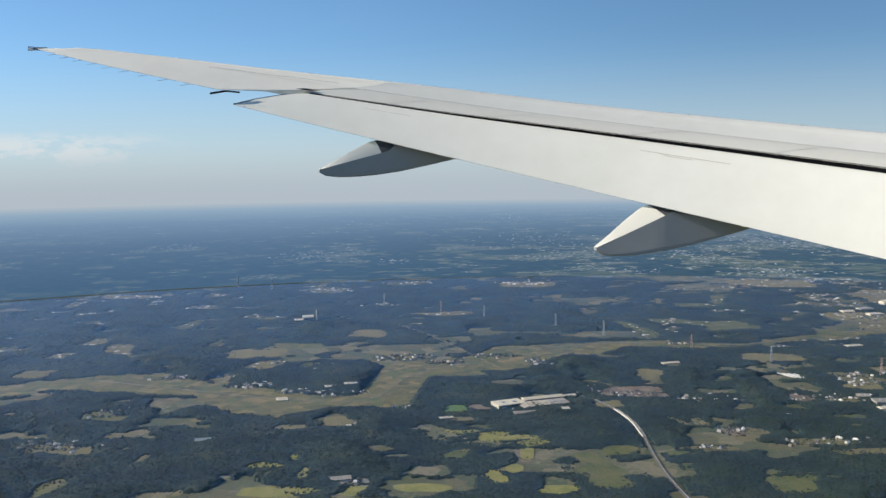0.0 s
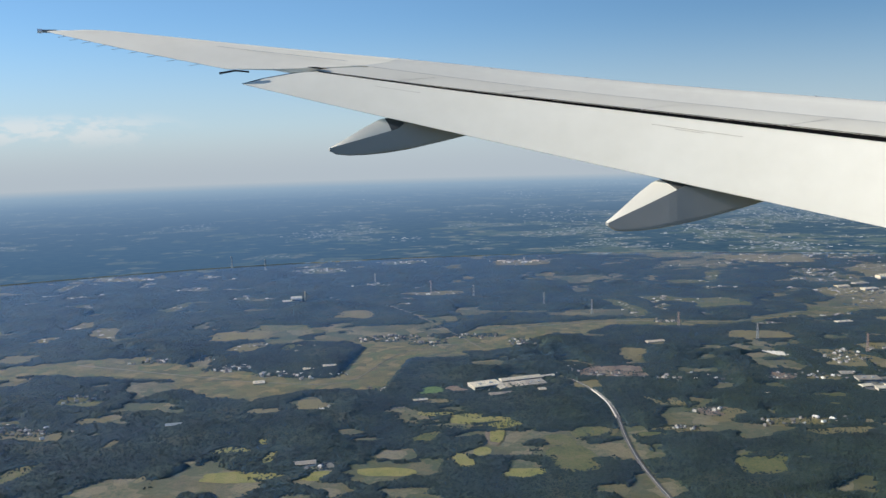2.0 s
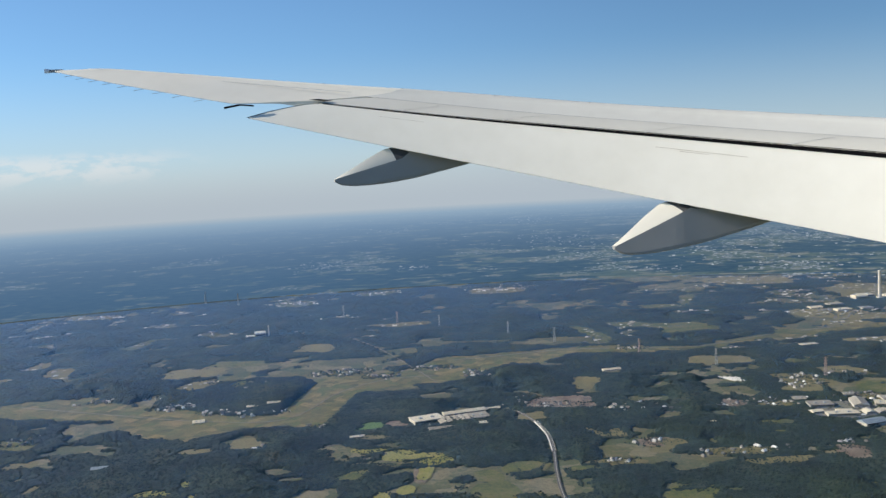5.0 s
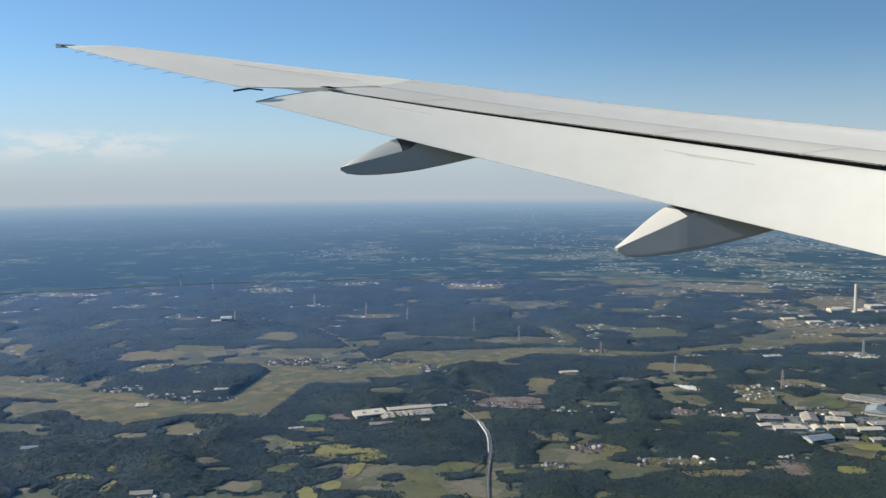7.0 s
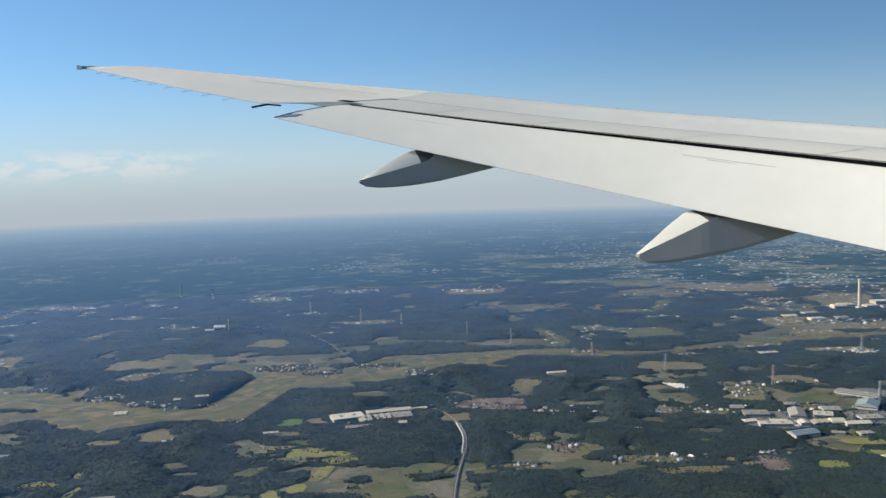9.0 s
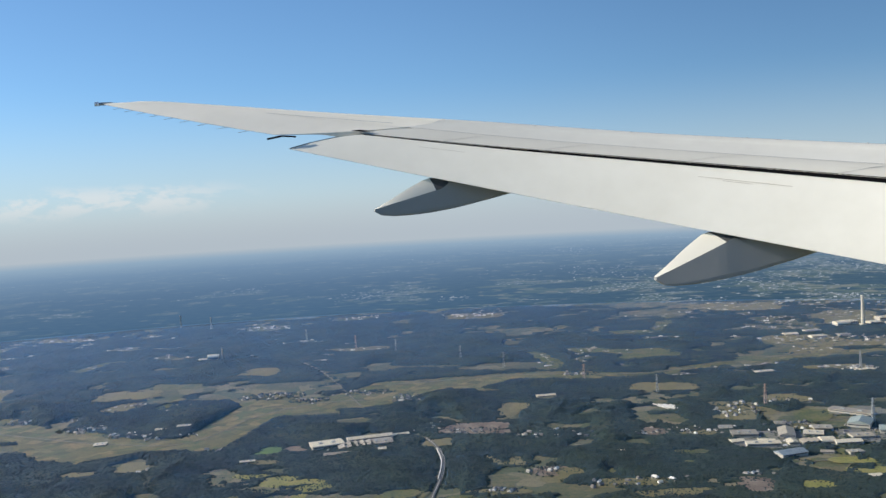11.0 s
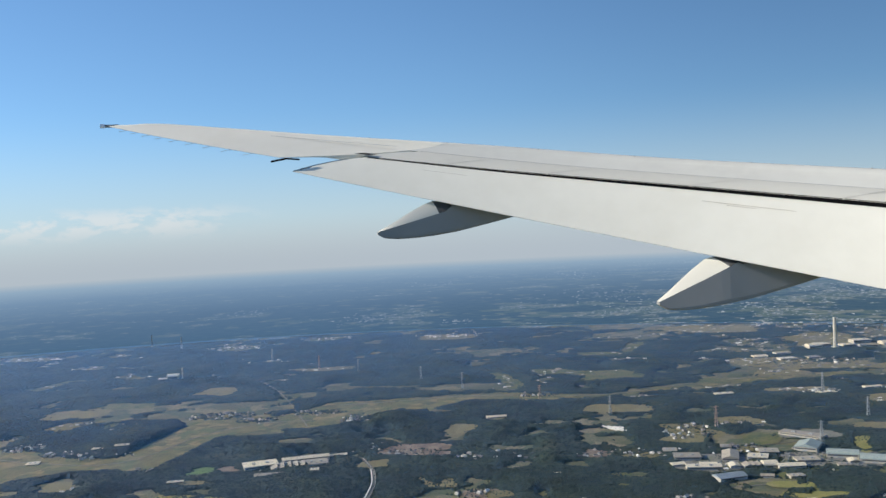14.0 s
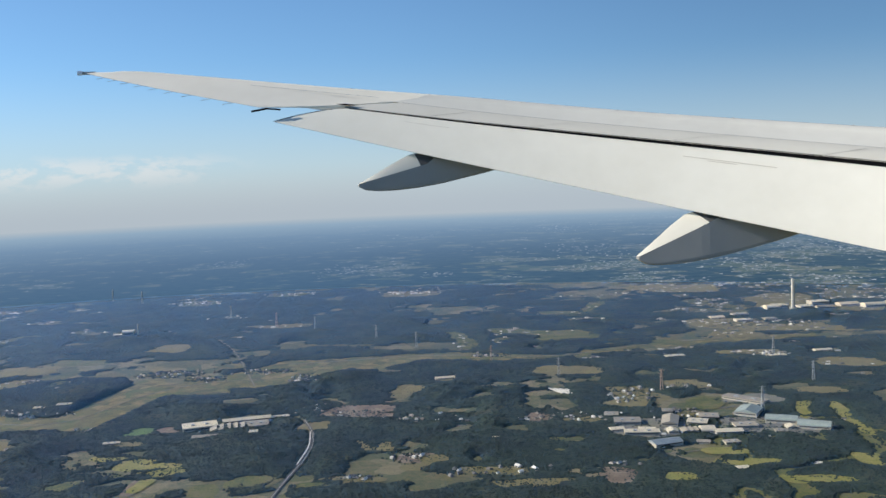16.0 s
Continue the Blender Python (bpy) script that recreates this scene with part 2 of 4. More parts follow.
def vnoise(x, y, seed):
    i, j = np.floor(x), np.floor(y)
    u, v = x - i, y - j
    u, v = u * u * (3 - 2 * u), v * v * (3 - 2 * v)
    a, b, c, d = lattice(i, j, seed), lattice(i + 1, j, seed), lattice(i, j + 1, seed), lattice(i + 1, j + 1, seed)
    return a + (b - a) * u + (c - a) * v + (a - b - c + d) * u * v


def fbm(x, y, size, octaves, seed):
    total, gain, norm = 0.0, 1.0, 0.0
    for k in range(octaves):
        total = total + gain * vnoise(x / size * 2 ** k + 17.3 * k, y / size * 2 ** k - 9.1 * k, seed + k)
        norm, gain = norm + gain, gain * 0.55
    return total / norm


def step(a, b, v):
    u = np.clip((v - a) / (b - a), 0, 1)
    return u * u * (3 - 2 * u)


# the rice valley: x, near edge, far edge
VALLEY_EDGES = [(-200, 310, 333), (-160, 310, 333), (-130, 331, 349), (-110, 325, 353), (-95, 321, 352), (-80, 318, 337), (-68, 299, 330), (-58, 294, 328), (-48, 288, 321),
                (-40, 294, 317), (-32, 300, 314), (-24, 298, 314), (-16, 297, 356), (-8, 296, 371), (0, 335, 364), (10, 345, 366), (20, 344, 373), (30, 343, 391),
                (40, 353, 390), (55, 370, 392), (70, 370, 395), (85, 383, 398), (100, 381, 396), (115, 377, 391), (135, 378, 386), (160, 390, 398), (190, 397, 407),
                (230, 404, 413)]
VALLEY = np.array(VALLEY_EDGES, dtype=float)
# solid woods: centre, half sizes
WOODS = [(16, 325, 26, 13), (22, 278, 22, 9), (72, 225, 10, 11), (-92, 308, 20, 9), (-52, 270, 16, 9), (113, 268, 26, 14), (88, 356, 36, 14),
         (-130, 430, 80, 26), (45, 460, 70, 30), (-105, 490, 90, 40), (145, 370, 40, 12), (-125, 248, 16, 14), (210, 345, 26, 14), (-12, 245, 30, 16), (-80, 245, 14, 14), (-85, 410, 30, 20), (95, 232, 12, 8)]
# clearings: centre, half sizes, turn in degrees, what lies there
CLEAR = [(-142, 419, 4.6, 8.5, -6, "tan"), (-126, 398, 4.9, 11.4, -5, "tan"), (-148, 389, 4.8, 7.4, -5, "tan"), (-147, 356, 7.4, 8.4, -5, "tan"),
         (-109, 453, 2.8, 14.6, -6, "green"), (-75, 390, 5.2, 7.2, -5, "tan"), (-63, 364, 7.1, 7.3, -5, "tan"), (-45, 363, 3.1, 6.2, -5, "green"),
         (-53, 401, 12.2, 6.3, -6, "green"), (-22, 419, 6.4, 6.8, -6, "tan"), (-58, 380, 2.1, 5.6, -5, "tan"), (-102, 294, 8.3, 7.1, -5, "green"),
         (-104, 261, 12.5, 5.1, -4, "tan"), (-92, 273, 5, 5.5, -4, "tan"), (-80, 253, 1.6, 4.2, -4, "tan"), (-96, 230, 4.2, 9.8, -4, "green"),
         (-42, 277, 5.4, 3.6, -4, "tan"), (-29, 282, 4.5, 6.3, -4, "tan")]
CLEAR_2 = [(-47, 243, 6.5, 2.8, -4, "fairway"), (-38, 250, 1.5, 3, -4, "fairway"), (-35, 238, 1.7, 7.2, -4, "fairway"), (-39, 223, 9.6, 3.6, -4, "fairway"),
           (-20, 228, 4.7, 3.7, -4, "yard"), (-5, 223, 6.8, 2.8, -4, "fairway"), (-21, 222, 3.4, 3.1, -4, "fairway"), (-63, 225, 1.1, 3.3, -4, "tan"),
           (40, 242, 3.5, 4.3, -4, "green"), (41, 226, 6.1, 11.3, -4, "green"), (14, 229, 2.2, 6.3, -4, "fairway"), (28, 219, 6.2, 3.1, -4, "fairway"),
           (85, 219, 8, 8.3, -4, "green"), (88, 256, 3.7, 3.9, -4, "tan"), (110, 241, 5, 3.6, -4, "tan"), (73, 274, 2, 5, -4, "tan"),
           (119, 440, 9.3, 10.4, -2, "green"), (143, 421, 14.3, 6.9, -2, "green")]
CLEAR_3 = [(79, 334, 3.7, 9.2, -2, "tan"), (138, 356, 9.1, 7.9, -2, "tan"), (78, 274, 2.1, 5, -2, "tan"), (88, 262, 4.9, 4.1, -2, "earth"),
           (65, 243, 4.2, 2.6, -2, "green"), (73, 245, 2.8, 2.7, -2, "tan"), (105, 250, 10.7, 3.4, -2, "tan"), (117, 240, 5.8, 3.6, -2, "tan"),
           (124, 275, 2.9, 1.2, -2, "green"), (167, 332, 4.3, 7.1, -2, "green"), (151, 323, 9, 11.6, -2, "tan"), (68, 310, 11.2, 8.6, -2, "earth"),
           (58, 295, 5.2, 5.2, -2, "tan"), (8, 293, 4.8, 5.8, -2, "lawn"), (16, 295, 3.8, 5.2, -2, "earth"), (9, 269, 5.6, 2.7, -2, "fairway"),
           (17, 266, 4.6, 3.1, -2, "fairway"), (26, 256, 6.2, 2.9, -2, "fairway")]
CLEAR_4 = [(23, 247, 2.1, 6.7, -2, "earth"), (19, 235, 2.2, 3.2, -2, "fairway"), (5, 246, 3.7, 3.6, -2, "green"),
           (-52, 567, 13.3, 14.8, -3, "green"), (-5, 592, 13.9, 10.7, -3, "green"), (13, 474, 15.6, 6.8, -2, "tan"), (68, 576, 19.6, 15.1, -3, "tan"),
           (164, 505, 3.8, 24, -3, "green"), (147, 486, 12.5, 7.4, -2, "green"), (-166, 553, 17, 9.9, -3, "tan"), (-128, 401, 5.6, 11.7, -2, "tan"),
           (-111, 457, 2.4, 16.6, -2, "green"), (-26, 421, 7.4, 6.7, -2, "tan"), (219, 559, 22.9, 20, -3, "tan"), (258, 503, 17.7, 29.5, -3, "tan"),
           (216, 444, 15.6, 12.9, -2, "tan"), (99, 424, 4, 24.6, -2, "green")]
CLEAR_5 = [(50, 247, 6, 4.5, -5, "green"), (21, 261, 9.1, 3.8, -6, "fairway"), (24, 248, 1.9, 6.4, -5, "fairway"), (8, 281, 5.4, 2.8, -6, "tan"),
           (5, 248, 3.6, 4.4, -5, "green"), (73, 247, 7.8, 2, -6, "tan"), (79, 271, 2.2, 3, -6, "tan"), (92, 260, 3.5, 4.1, -6, "tan"),
           (106, 249, 9.3, 2.5, -6, "tan"), (118, 242, 6.6, 2.7, -6, "tan"), (136, 246, 5.1, 8, -6, "earth"), (123, 265, 2, 1.4, -6, "green"),
           (171, 333, 7.4, 6.4, -8, "tan"), (170, 307, 4.8, 6.7, -8, "green"), (163, 294, 4, 4.3, -7, "tan"), (148, 311, 6.6, 5.4, -8, "tan"),
           (121, 297, 3.8, 5.4, -7, "earth"), (133, 292, 6.2, 4.1, -7, "tan")]
CLEAR_6 = [(150, 283, 11, 12.2, -7, "yard"), (183, 282, 14.6, 7.9, -7, "yard"), (186, 310, 8.1, 4.9, -8, "yard"), (208, 318, 6.6, 3.8, -8, "tan"),
           (196, 299, 2.2, 11.7, -7, "fairway"), (204, 288, 2.1, 18.2, -7, "fairway"), (149, 243, 4.3, 4, -6, "fairway"), (166, 251, 7.7, 3, -6, "fairway"),
           (178, 238, 8.4, 3.6, -6, "fairway"), (194, 251, 3.3, 6.3, -6, "fairway"), (163, 260, 5.4, 2.8, -6, "fairway"), (237, 426, 24.6, 9.8, -11, "tan"),
           (210, 415, 8.8, 6.5, -11, "tan"), (178, 403, 6.5, 4.8, -10, "green"), (132, 359, 7.8, 8.3, -9, "tan"), (205, 377, 11.9, 6.4, -10, "tan"),
           (232, 357, 11.1, 9.7, -9, "tan"), (139, 431, 16.8, 8.2, -11, "green")]
CLEAR_7 = [(94, 351, 3.5, 4.4, -9, "tan"), (83, 336, 2.6, 6.4, -8, "tan"), (-24, 425, 7.7, 8.3, -10, "tan"), (-68, 385, 9.4, 9.4, -9, "tan"),
           (280, 472, 14.7, 10.6, -13, "tan")]
SPOTS = CLEAR + CLEAR_2 + CLEAR_3 + CLEAR_4 + CLEAR_5 + CLEAR_6 + CLEAR_7
CLEARINGS = [(x, y, rx * (0.8 if y < 300 else 0.9), ry * (0.8 if y < 300 else 0.9), turn, what) for x, y, rx, ry, turn, what in SPOTS]
# golf courses: fairways wind through these woods
GOLF = [(190, 262, 30, 30), (172, 225, 30, 18)]
# the expressway: its line over the ground
UPPER = [(-10, 446), (4, 418), (16, 385), (28.4, 348)]
ROAD = [(50, 306), (53.3, 301), (57.5, 288), (59.3, 274), (58.9, 259), (57.3, 243), (56.3, 225), (57, 205), (60, 170)]


# villages: centre, half sizes, number of houses
VILLAGES = [(-86, 345, 11, 3.5, 34), (-62, 331, 10, 4, 30), (-44, 322, 9, 4, 26), (-31, 318, 10, 4, 26), (-32, 352, 13, 8, 36), (-8, 372, 12, 6, 30), (8, 362, 7, 4, 14), (45, 358, 5, 7, 26), (53, 312, 6, 8, 34), (66, 306, 9, 5, 14),
            (88, 298, 12, 5, 34), (108, 296, 14, 4, 46), (131, 296, 10, 6, 34), (160, 327, 14, 6, 34), (148, 316, 10, 5, 24), (-104, 298, 8, 5, 16), (-108, 265, 12, 5, 34), (-18, 277, 9, 3, 8), (-25, 229, 5, 3.5, 8), (110, 250, 14, 3, 16),
            (88, 262, 6, 4, 8), (74, 248, 6, 2.5, 10), (137, 250, 5, 3.5, 6), (110, 388, 7, 3, 10), (210, 374, 16, 5, 26), (-7, 297, 5, 3, 12), (158, 296, 10, 5, 20), (168, 281, 22, 10, 14), (33, 296, 12, 5, 5), (28, 372, 10, 4, 10), (232, 440, 20, 9, 26)]


def ellipse(x, y, cx, cy, rx, ry, turn=0.0):
    c, s = math.cos(radians(turn)), math.sin(radians(turn))
    u, v = (x - cx) * c + (y - cy) * s, -(x - cx) * s + (y - cy) * c
    return (np.sqrt((u / rx) ** 2 + (v / ry) ** 2) - 1) * min(rx, ry)


def parcel(x, y, cx, cy, rx, ry, turn=0.0):
    """Metres outside a field with rounded corners (minus: inside)."""
    c, s = math.cos(radians(turn)), math.sin(radians(turn))
    u, v = (x - cx) * c + (y - cy) * s, -(x - cx) * s + (y - cy) * c
    u = u + 0.25 * v * math.sin(cx * 1.7 + cy)
    return ((np.abs(u / rx) ** 3.2 + np.abs(v / ry) ** 3.2) ** (1 / 3.2) - 1) * min(rx, ry)


def from_line(x, y, line):
    best = np.full(np.shape(x), 1e9)
    for (ax, ay), (bx, by) in zip(line, line[1:]):
        dx, dy = bx - ax, by - ay
        t = np.clip(((x - ax) * dx + (y - ay) * dy) / (dx * dx + dy * dy), 0, 1)
        best = np.minimum(best, np.hypot(x - ax - t * dx, y - ay - t * dy))
    return best


def valley_gap(x, y):
    """Metres outside the valley floor (minus: inside)."""
    near, far = np.interp(x, VALLEY[:, 0], VALLEY[:, 1]), np.interp(x, VALLEY[:, 0], VALLEY[:, 2])
    return np.maximum(near - y, y - far)


def wooded(x, y):
    """Metres inside the edge of the woods (minus: open land)."""
    ragged = (fbm(x, y, 7.5, 3, 5) - 0.5) * 8 + (fbm(x, y, 2.8, 2, 7) - 0.5) * 4
    broad = fbm(x * 0.8, y, 34.0, 5, 11)
    bx, by = x + (fbm(x, y, 9.0, 2, 51) - 0.5) * 5, y + (fbm(x, y, 9.0, 2, 61) - 0.5) * 6
    share = 0.605 + 0.055 * step(470, 380, y) + 0.05 * step(30, -60, x) * step(400, 460, y) - 0.10 * step(90, 240, x - 0.3 * (y - 400)) * step(380, 480, y) - 0.13 * step(-0.02, 0.30, (x - 47) / np.maximum(y, 1)) * step(560, 700, y) - 0.025 * step(640, 1000, y)
    m = (share - broad) * 80 + ragged * 0.6
    for cx, cy, rx, ry in WOODS:
        m = np.maximum(m, -ellipse(bx, by, cx, cy, rx, ry) + ragged * 0.7)
    m = np.maximum(m, ((fbm(x * 0.7, y, 16.0, 3, 41) - 0.56) * 60 + ragged * 0.3) * step(400, 450, y) - 60 * (1 - step(400, 450, y)))
    m = np.minimum(m, (0.70 - fbm(x * 0.9, y, 13.0, 3, 91)) * 60 + ragged * 0.3)
    m = np.minimum(m, valley_gap(x, y) + ragged * 0.7)
    for cx, cy, rx, ry, turn, _ in CLEARINGS:
        m = np.minimum(m, parcel(bx, by, cx, cy, rx, ry * 0.92, turn) + ragged * (0.3 if min(rx, ry) > 5 else 0.15))
    for cx, cy, rx, ry in GOLF:
        lanes = np.abs(fbm(x * 1.3, y * 0.75, 15.0, 2, 83) - 0.5) * 62 - 2.6 + ragged * 0.2
        m = np.minimum(m, np.maximum(lanes, ellipse(bx, by, cx, cy, rx, ry)))
    m = np.minimum(m, from_line(x, y, UPPER) - 0.7 + ragged * 0.1)
    return np.minimum(m, from_line(x, y, ROAD) - 1.0 + ragged * 0.1)


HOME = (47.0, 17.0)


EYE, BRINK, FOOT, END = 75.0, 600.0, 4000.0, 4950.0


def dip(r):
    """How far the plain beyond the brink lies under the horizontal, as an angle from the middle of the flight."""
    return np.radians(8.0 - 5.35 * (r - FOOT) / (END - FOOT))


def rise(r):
    """Height of the land: a plateau, an unseen drop added behind its brink to hide the wing's shadow, and the plain
    that climbs towards the skyline.
    """
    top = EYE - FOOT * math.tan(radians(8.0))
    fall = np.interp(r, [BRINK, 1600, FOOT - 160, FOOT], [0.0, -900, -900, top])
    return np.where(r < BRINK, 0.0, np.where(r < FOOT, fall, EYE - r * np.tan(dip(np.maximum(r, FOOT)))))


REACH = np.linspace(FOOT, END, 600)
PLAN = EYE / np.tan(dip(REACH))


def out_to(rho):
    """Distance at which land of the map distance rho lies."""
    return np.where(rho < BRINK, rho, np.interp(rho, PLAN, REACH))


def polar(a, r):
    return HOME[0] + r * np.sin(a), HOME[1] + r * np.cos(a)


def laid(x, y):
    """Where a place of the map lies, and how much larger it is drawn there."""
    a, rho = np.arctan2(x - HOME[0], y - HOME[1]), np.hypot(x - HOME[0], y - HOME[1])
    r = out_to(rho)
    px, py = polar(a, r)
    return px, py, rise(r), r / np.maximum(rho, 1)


def sheet(angles, radii):
    """A fan of quads over these angles and distances."""
    a, r = np.meshgrid(angles, radii)
    x, y = polar(a, r)
    n, m = a.shape
    k = np.arange(n * m).reshape(n, m)
    quads = np.stack([k[:-1, :-1], k[:-1, 1:], k[1:, 1:], k[1:, :-1]], -1).reshape(-1, 4)
    return x, y, r, quads


def map_marks(me, x, y):
    """Keeps each point's place on the map for the materials."""
    at = me.attributes.new("plan", "FLOAT_VECTOR", "POINT")
    at.data.foreach_set("vector", np.stack([x.ravel(), y.ravel(), 0 * x.ravel()], -1).astype(np.float32).ravel())


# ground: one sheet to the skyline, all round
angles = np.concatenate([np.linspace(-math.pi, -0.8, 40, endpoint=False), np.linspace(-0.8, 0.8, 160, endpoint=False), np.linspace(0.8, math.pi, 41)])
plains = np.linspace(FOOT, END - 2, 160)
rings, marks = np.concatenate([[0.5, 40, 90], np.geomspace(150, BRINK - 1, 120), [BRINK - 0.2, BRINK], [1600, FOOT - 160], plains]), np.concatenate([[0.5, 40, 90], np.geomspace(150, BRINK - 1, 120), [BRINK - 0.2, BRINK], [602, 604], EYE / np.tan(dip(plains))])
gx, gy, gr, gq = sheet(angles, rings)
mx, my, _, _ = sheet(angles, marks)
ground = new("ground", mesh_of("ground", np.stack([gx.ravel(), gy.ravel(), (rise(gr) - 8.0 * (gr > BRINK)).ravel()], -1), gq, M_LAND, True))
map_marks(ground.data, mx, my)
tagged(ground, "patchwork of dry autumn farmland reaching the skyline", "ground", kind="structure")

# valley floor
vx = np.linspace(-200, 240, 240)
vn, vf = np.interp(vx, VALLEY[:, 0], VALLEY[:, 1]), np.interp(vx, VALLEY[:, 0], VALLEY[:, 2])
wob = (fbm(vx, vx * 0, 14, 3, 3) - 0.5) * 3
rows_v = np.stack([np.stack([vx, vn + (vf - vn) * q + wob, vx * 0 + 0.03], -1) for q in np.linspace(-0.08, 1.08, 5)])
k = np.arange(5 * len(vx)).reshape(5, -1)
vq = np.stack([k[:-1, :-1], k[:-1, 1:], k[1:, 1:], k[1:, :-1]], -1).reshape(-1, 4)
valley = new("rice_valley", mesh_of("rice_valley", rows_v.reshape(-1, 3), vq, M_PADDY))
tagged(valley, "olive-brown harvested rice paddies winding along a valley", "paddy field", kind="structure")

# woods: a canopy over all wooded land in view
wa = np.arange(-0.74, 0.74, 0.0040)
wr = np.geomspace(150, BRINK - 1, 480)
px_, py_, pr_, cq = sheet(wa, wr)
wood = wooded(px_, py_)
rng = np.random.default_rng(4)
crown = 0.26 + 0.24 * rng.random(wood.shape) * np.clip(pr_ / 300, 0.7, 1.2) + np.clip(wood, 0, 14) * 0.25 * np.clip(fbm(px_, py_, 26, 2, 21) - 0.22, 0, 1) * (1 - 0.8 * step(420, 600, pr_))
top = np.where(wood > 0, crown * (1 - 0.7 * step(570, 597, pr_)), -0.4)
keep = (wood.ravel()[cq] > 0).any(1)
canopy = new("woodland", mesh_of("woodland", np.stack([px_.ravel(), py_.ravel(), top.ravel()], -1), cq[keep], M_WOODS))
map_marks(canopy.data, px_, py_)
tagged(canopy, "dark green mixed woodland in ragged blocks over the hills", "woodland", kind="stuff")


def crowns(points, size, height):
    """Many small tapering crowns in one mesh."""
    n = len(points)
    ring = np.array([(math.cos(a), math.sin(a)) for a in np.linspace(0, 2 * math.pi, 4, endpoint=False)])
    turn = rng.random(n) * 6.28
    rad = size * (0.7 + 0.6 * rng.random(n))
    hei = height * (0.7 + 0.6 * rng.random(n))
    c, s = np.cos(turn)[:, None], np.sin(turn)[:, None]
    rx, ry = ring[None, :, 0] * c - ring[None, :, 1] * s, ring[None, :, 0] * s + ring[None, :, 1] * c
    v = np.zeros((n, 9, 3))
    for lo, q, z in ((0, 1.0, 0.25), (4, 0.72, 0.66)):
        w = rad[:, None] * q * (0.8 + 0.4 * rng.random((n, 4)))
        v[:, lo:lo + 4, 0], v[:, lo:lo + 4, 1] = points[:, 0, None] + rx * w, points[:, 1, None] + ry * w
        v[:, lo:lo + 4, 2] = points[:, 2, None] + hei[:, None] * z
    v[:, 8, 0], v[:, 8, 1], v[:, 8, 2] = points[:, 0], points[:, 1], points[:, 2] + hei
    tri = []
    for i in range(4):
        j = (i + 1) % 4
        tri += [(i, j, 4 + j), (i, 4 + j, 4 + i), (4 + i, 4 + j, 8)]
    f = (np.array(tri)[None] + (np.arange(n) * 9)[:, None, None]).reshape(-1, 3)
    return v.reshape(-1, 3), f


def scatter(r0, r1, spacing, seed):
    g = np.random.default_rng(seed)
    n = int(0.5 * (r1 * r1 - r0 * r0) * 1.3 / spacing ** 2)
    a, r = g.uniform(-0.68, 0.66, n), np.sqrt(g.uniform(r0 * r0, r1 * r1, n))
    x, y = polar(a, r)
    return x, y


for r0, r1, gap, size, tall, seed in ((150, 270, 0.60, 0.34, 0.50, 1), (270, 380, 0.86, 0.46, 0.52, 2), (380, 590, 1.8, 0.75, 0.52, 3)):
    x, y = scatter(r0, r1, gap, seed)
    w = wooded(x, y)
    homes = np.zeros(len(x), bool)
    for hx_, hy_, ha_, hb_, _ in VILLAGES:
        homes |= ((x - hx_) / ha_) ** 2 + ((y - hy_) / hb_) ** 2 < 1.2
    links = np.zeros(len(x), bool)
    for gx_, gy_, ga_, gb_ in GOLF:
        links |= ((x - gx_) / ga_) ** 2 + ((y - gy_) / gb_) ** 2 < 1.0
    lone = (links & (fbm(x, y, 6, 2, 19) > 0.66) & (rng.random(len(x)) < 0.3)) | (homes & (rng.random(len(x)) < 0.62 * gap)) | (fbm(x, y, 9, 2, 77) > 0.56) & (rng.random(len(x)) < 0.45) & (w > -1.6) & (valley_gap(x, y) > 0) & (from_line(x, y, ROAD) > 2.5)
    ok = (w > -0.3) | lone
    x, y, w = x[ok], y[ok], w[ok]
    z = np.where(w > 0.6, 0.05 + np.clip(w, 0, 14) * 0.25 * np.clip(fbm(x, y, 26, 2, 21) - 0.22, 0, 1) * (1 - 0.8 * step(420, 600, np.hypot(x - HOME[0], y - HOME[1]))), -0.15)
    v, f = crowns(np.stack([x, y, z], -1), size, tall)
    trees = new("trees", mesh_of("trees", v, f, M_TREE))
    tagged(trees, "dark green conifers and autumn-tinged broadleaf trees, packed into woods", "trees", kind="stuff")

# fields and clearings
FIELD_LOOK = {"tan": (M_TAN, "dry_field", "dry straw-coloured field in a woodland clearing"), "green": (M_GREEN, "grass_field", "pale green mown grass between dark woods"),
              "earth": (M_EARTH, "bare_ground", "reddish bare earth cleared for building"), "fairway": (M_FAIRWAY, "fairway", "yellow-green golf fairway between dark trees"),
              "lawn": (M_LAWN, "crop_field", "bright green crop field beside the factory"),
              "yard": (M_YARD, "paved_yard", "grey paved yards between factory sheds"),
              "road": (M_CONCRETE, "parking_lot", "pale grey paved lot among trees")}
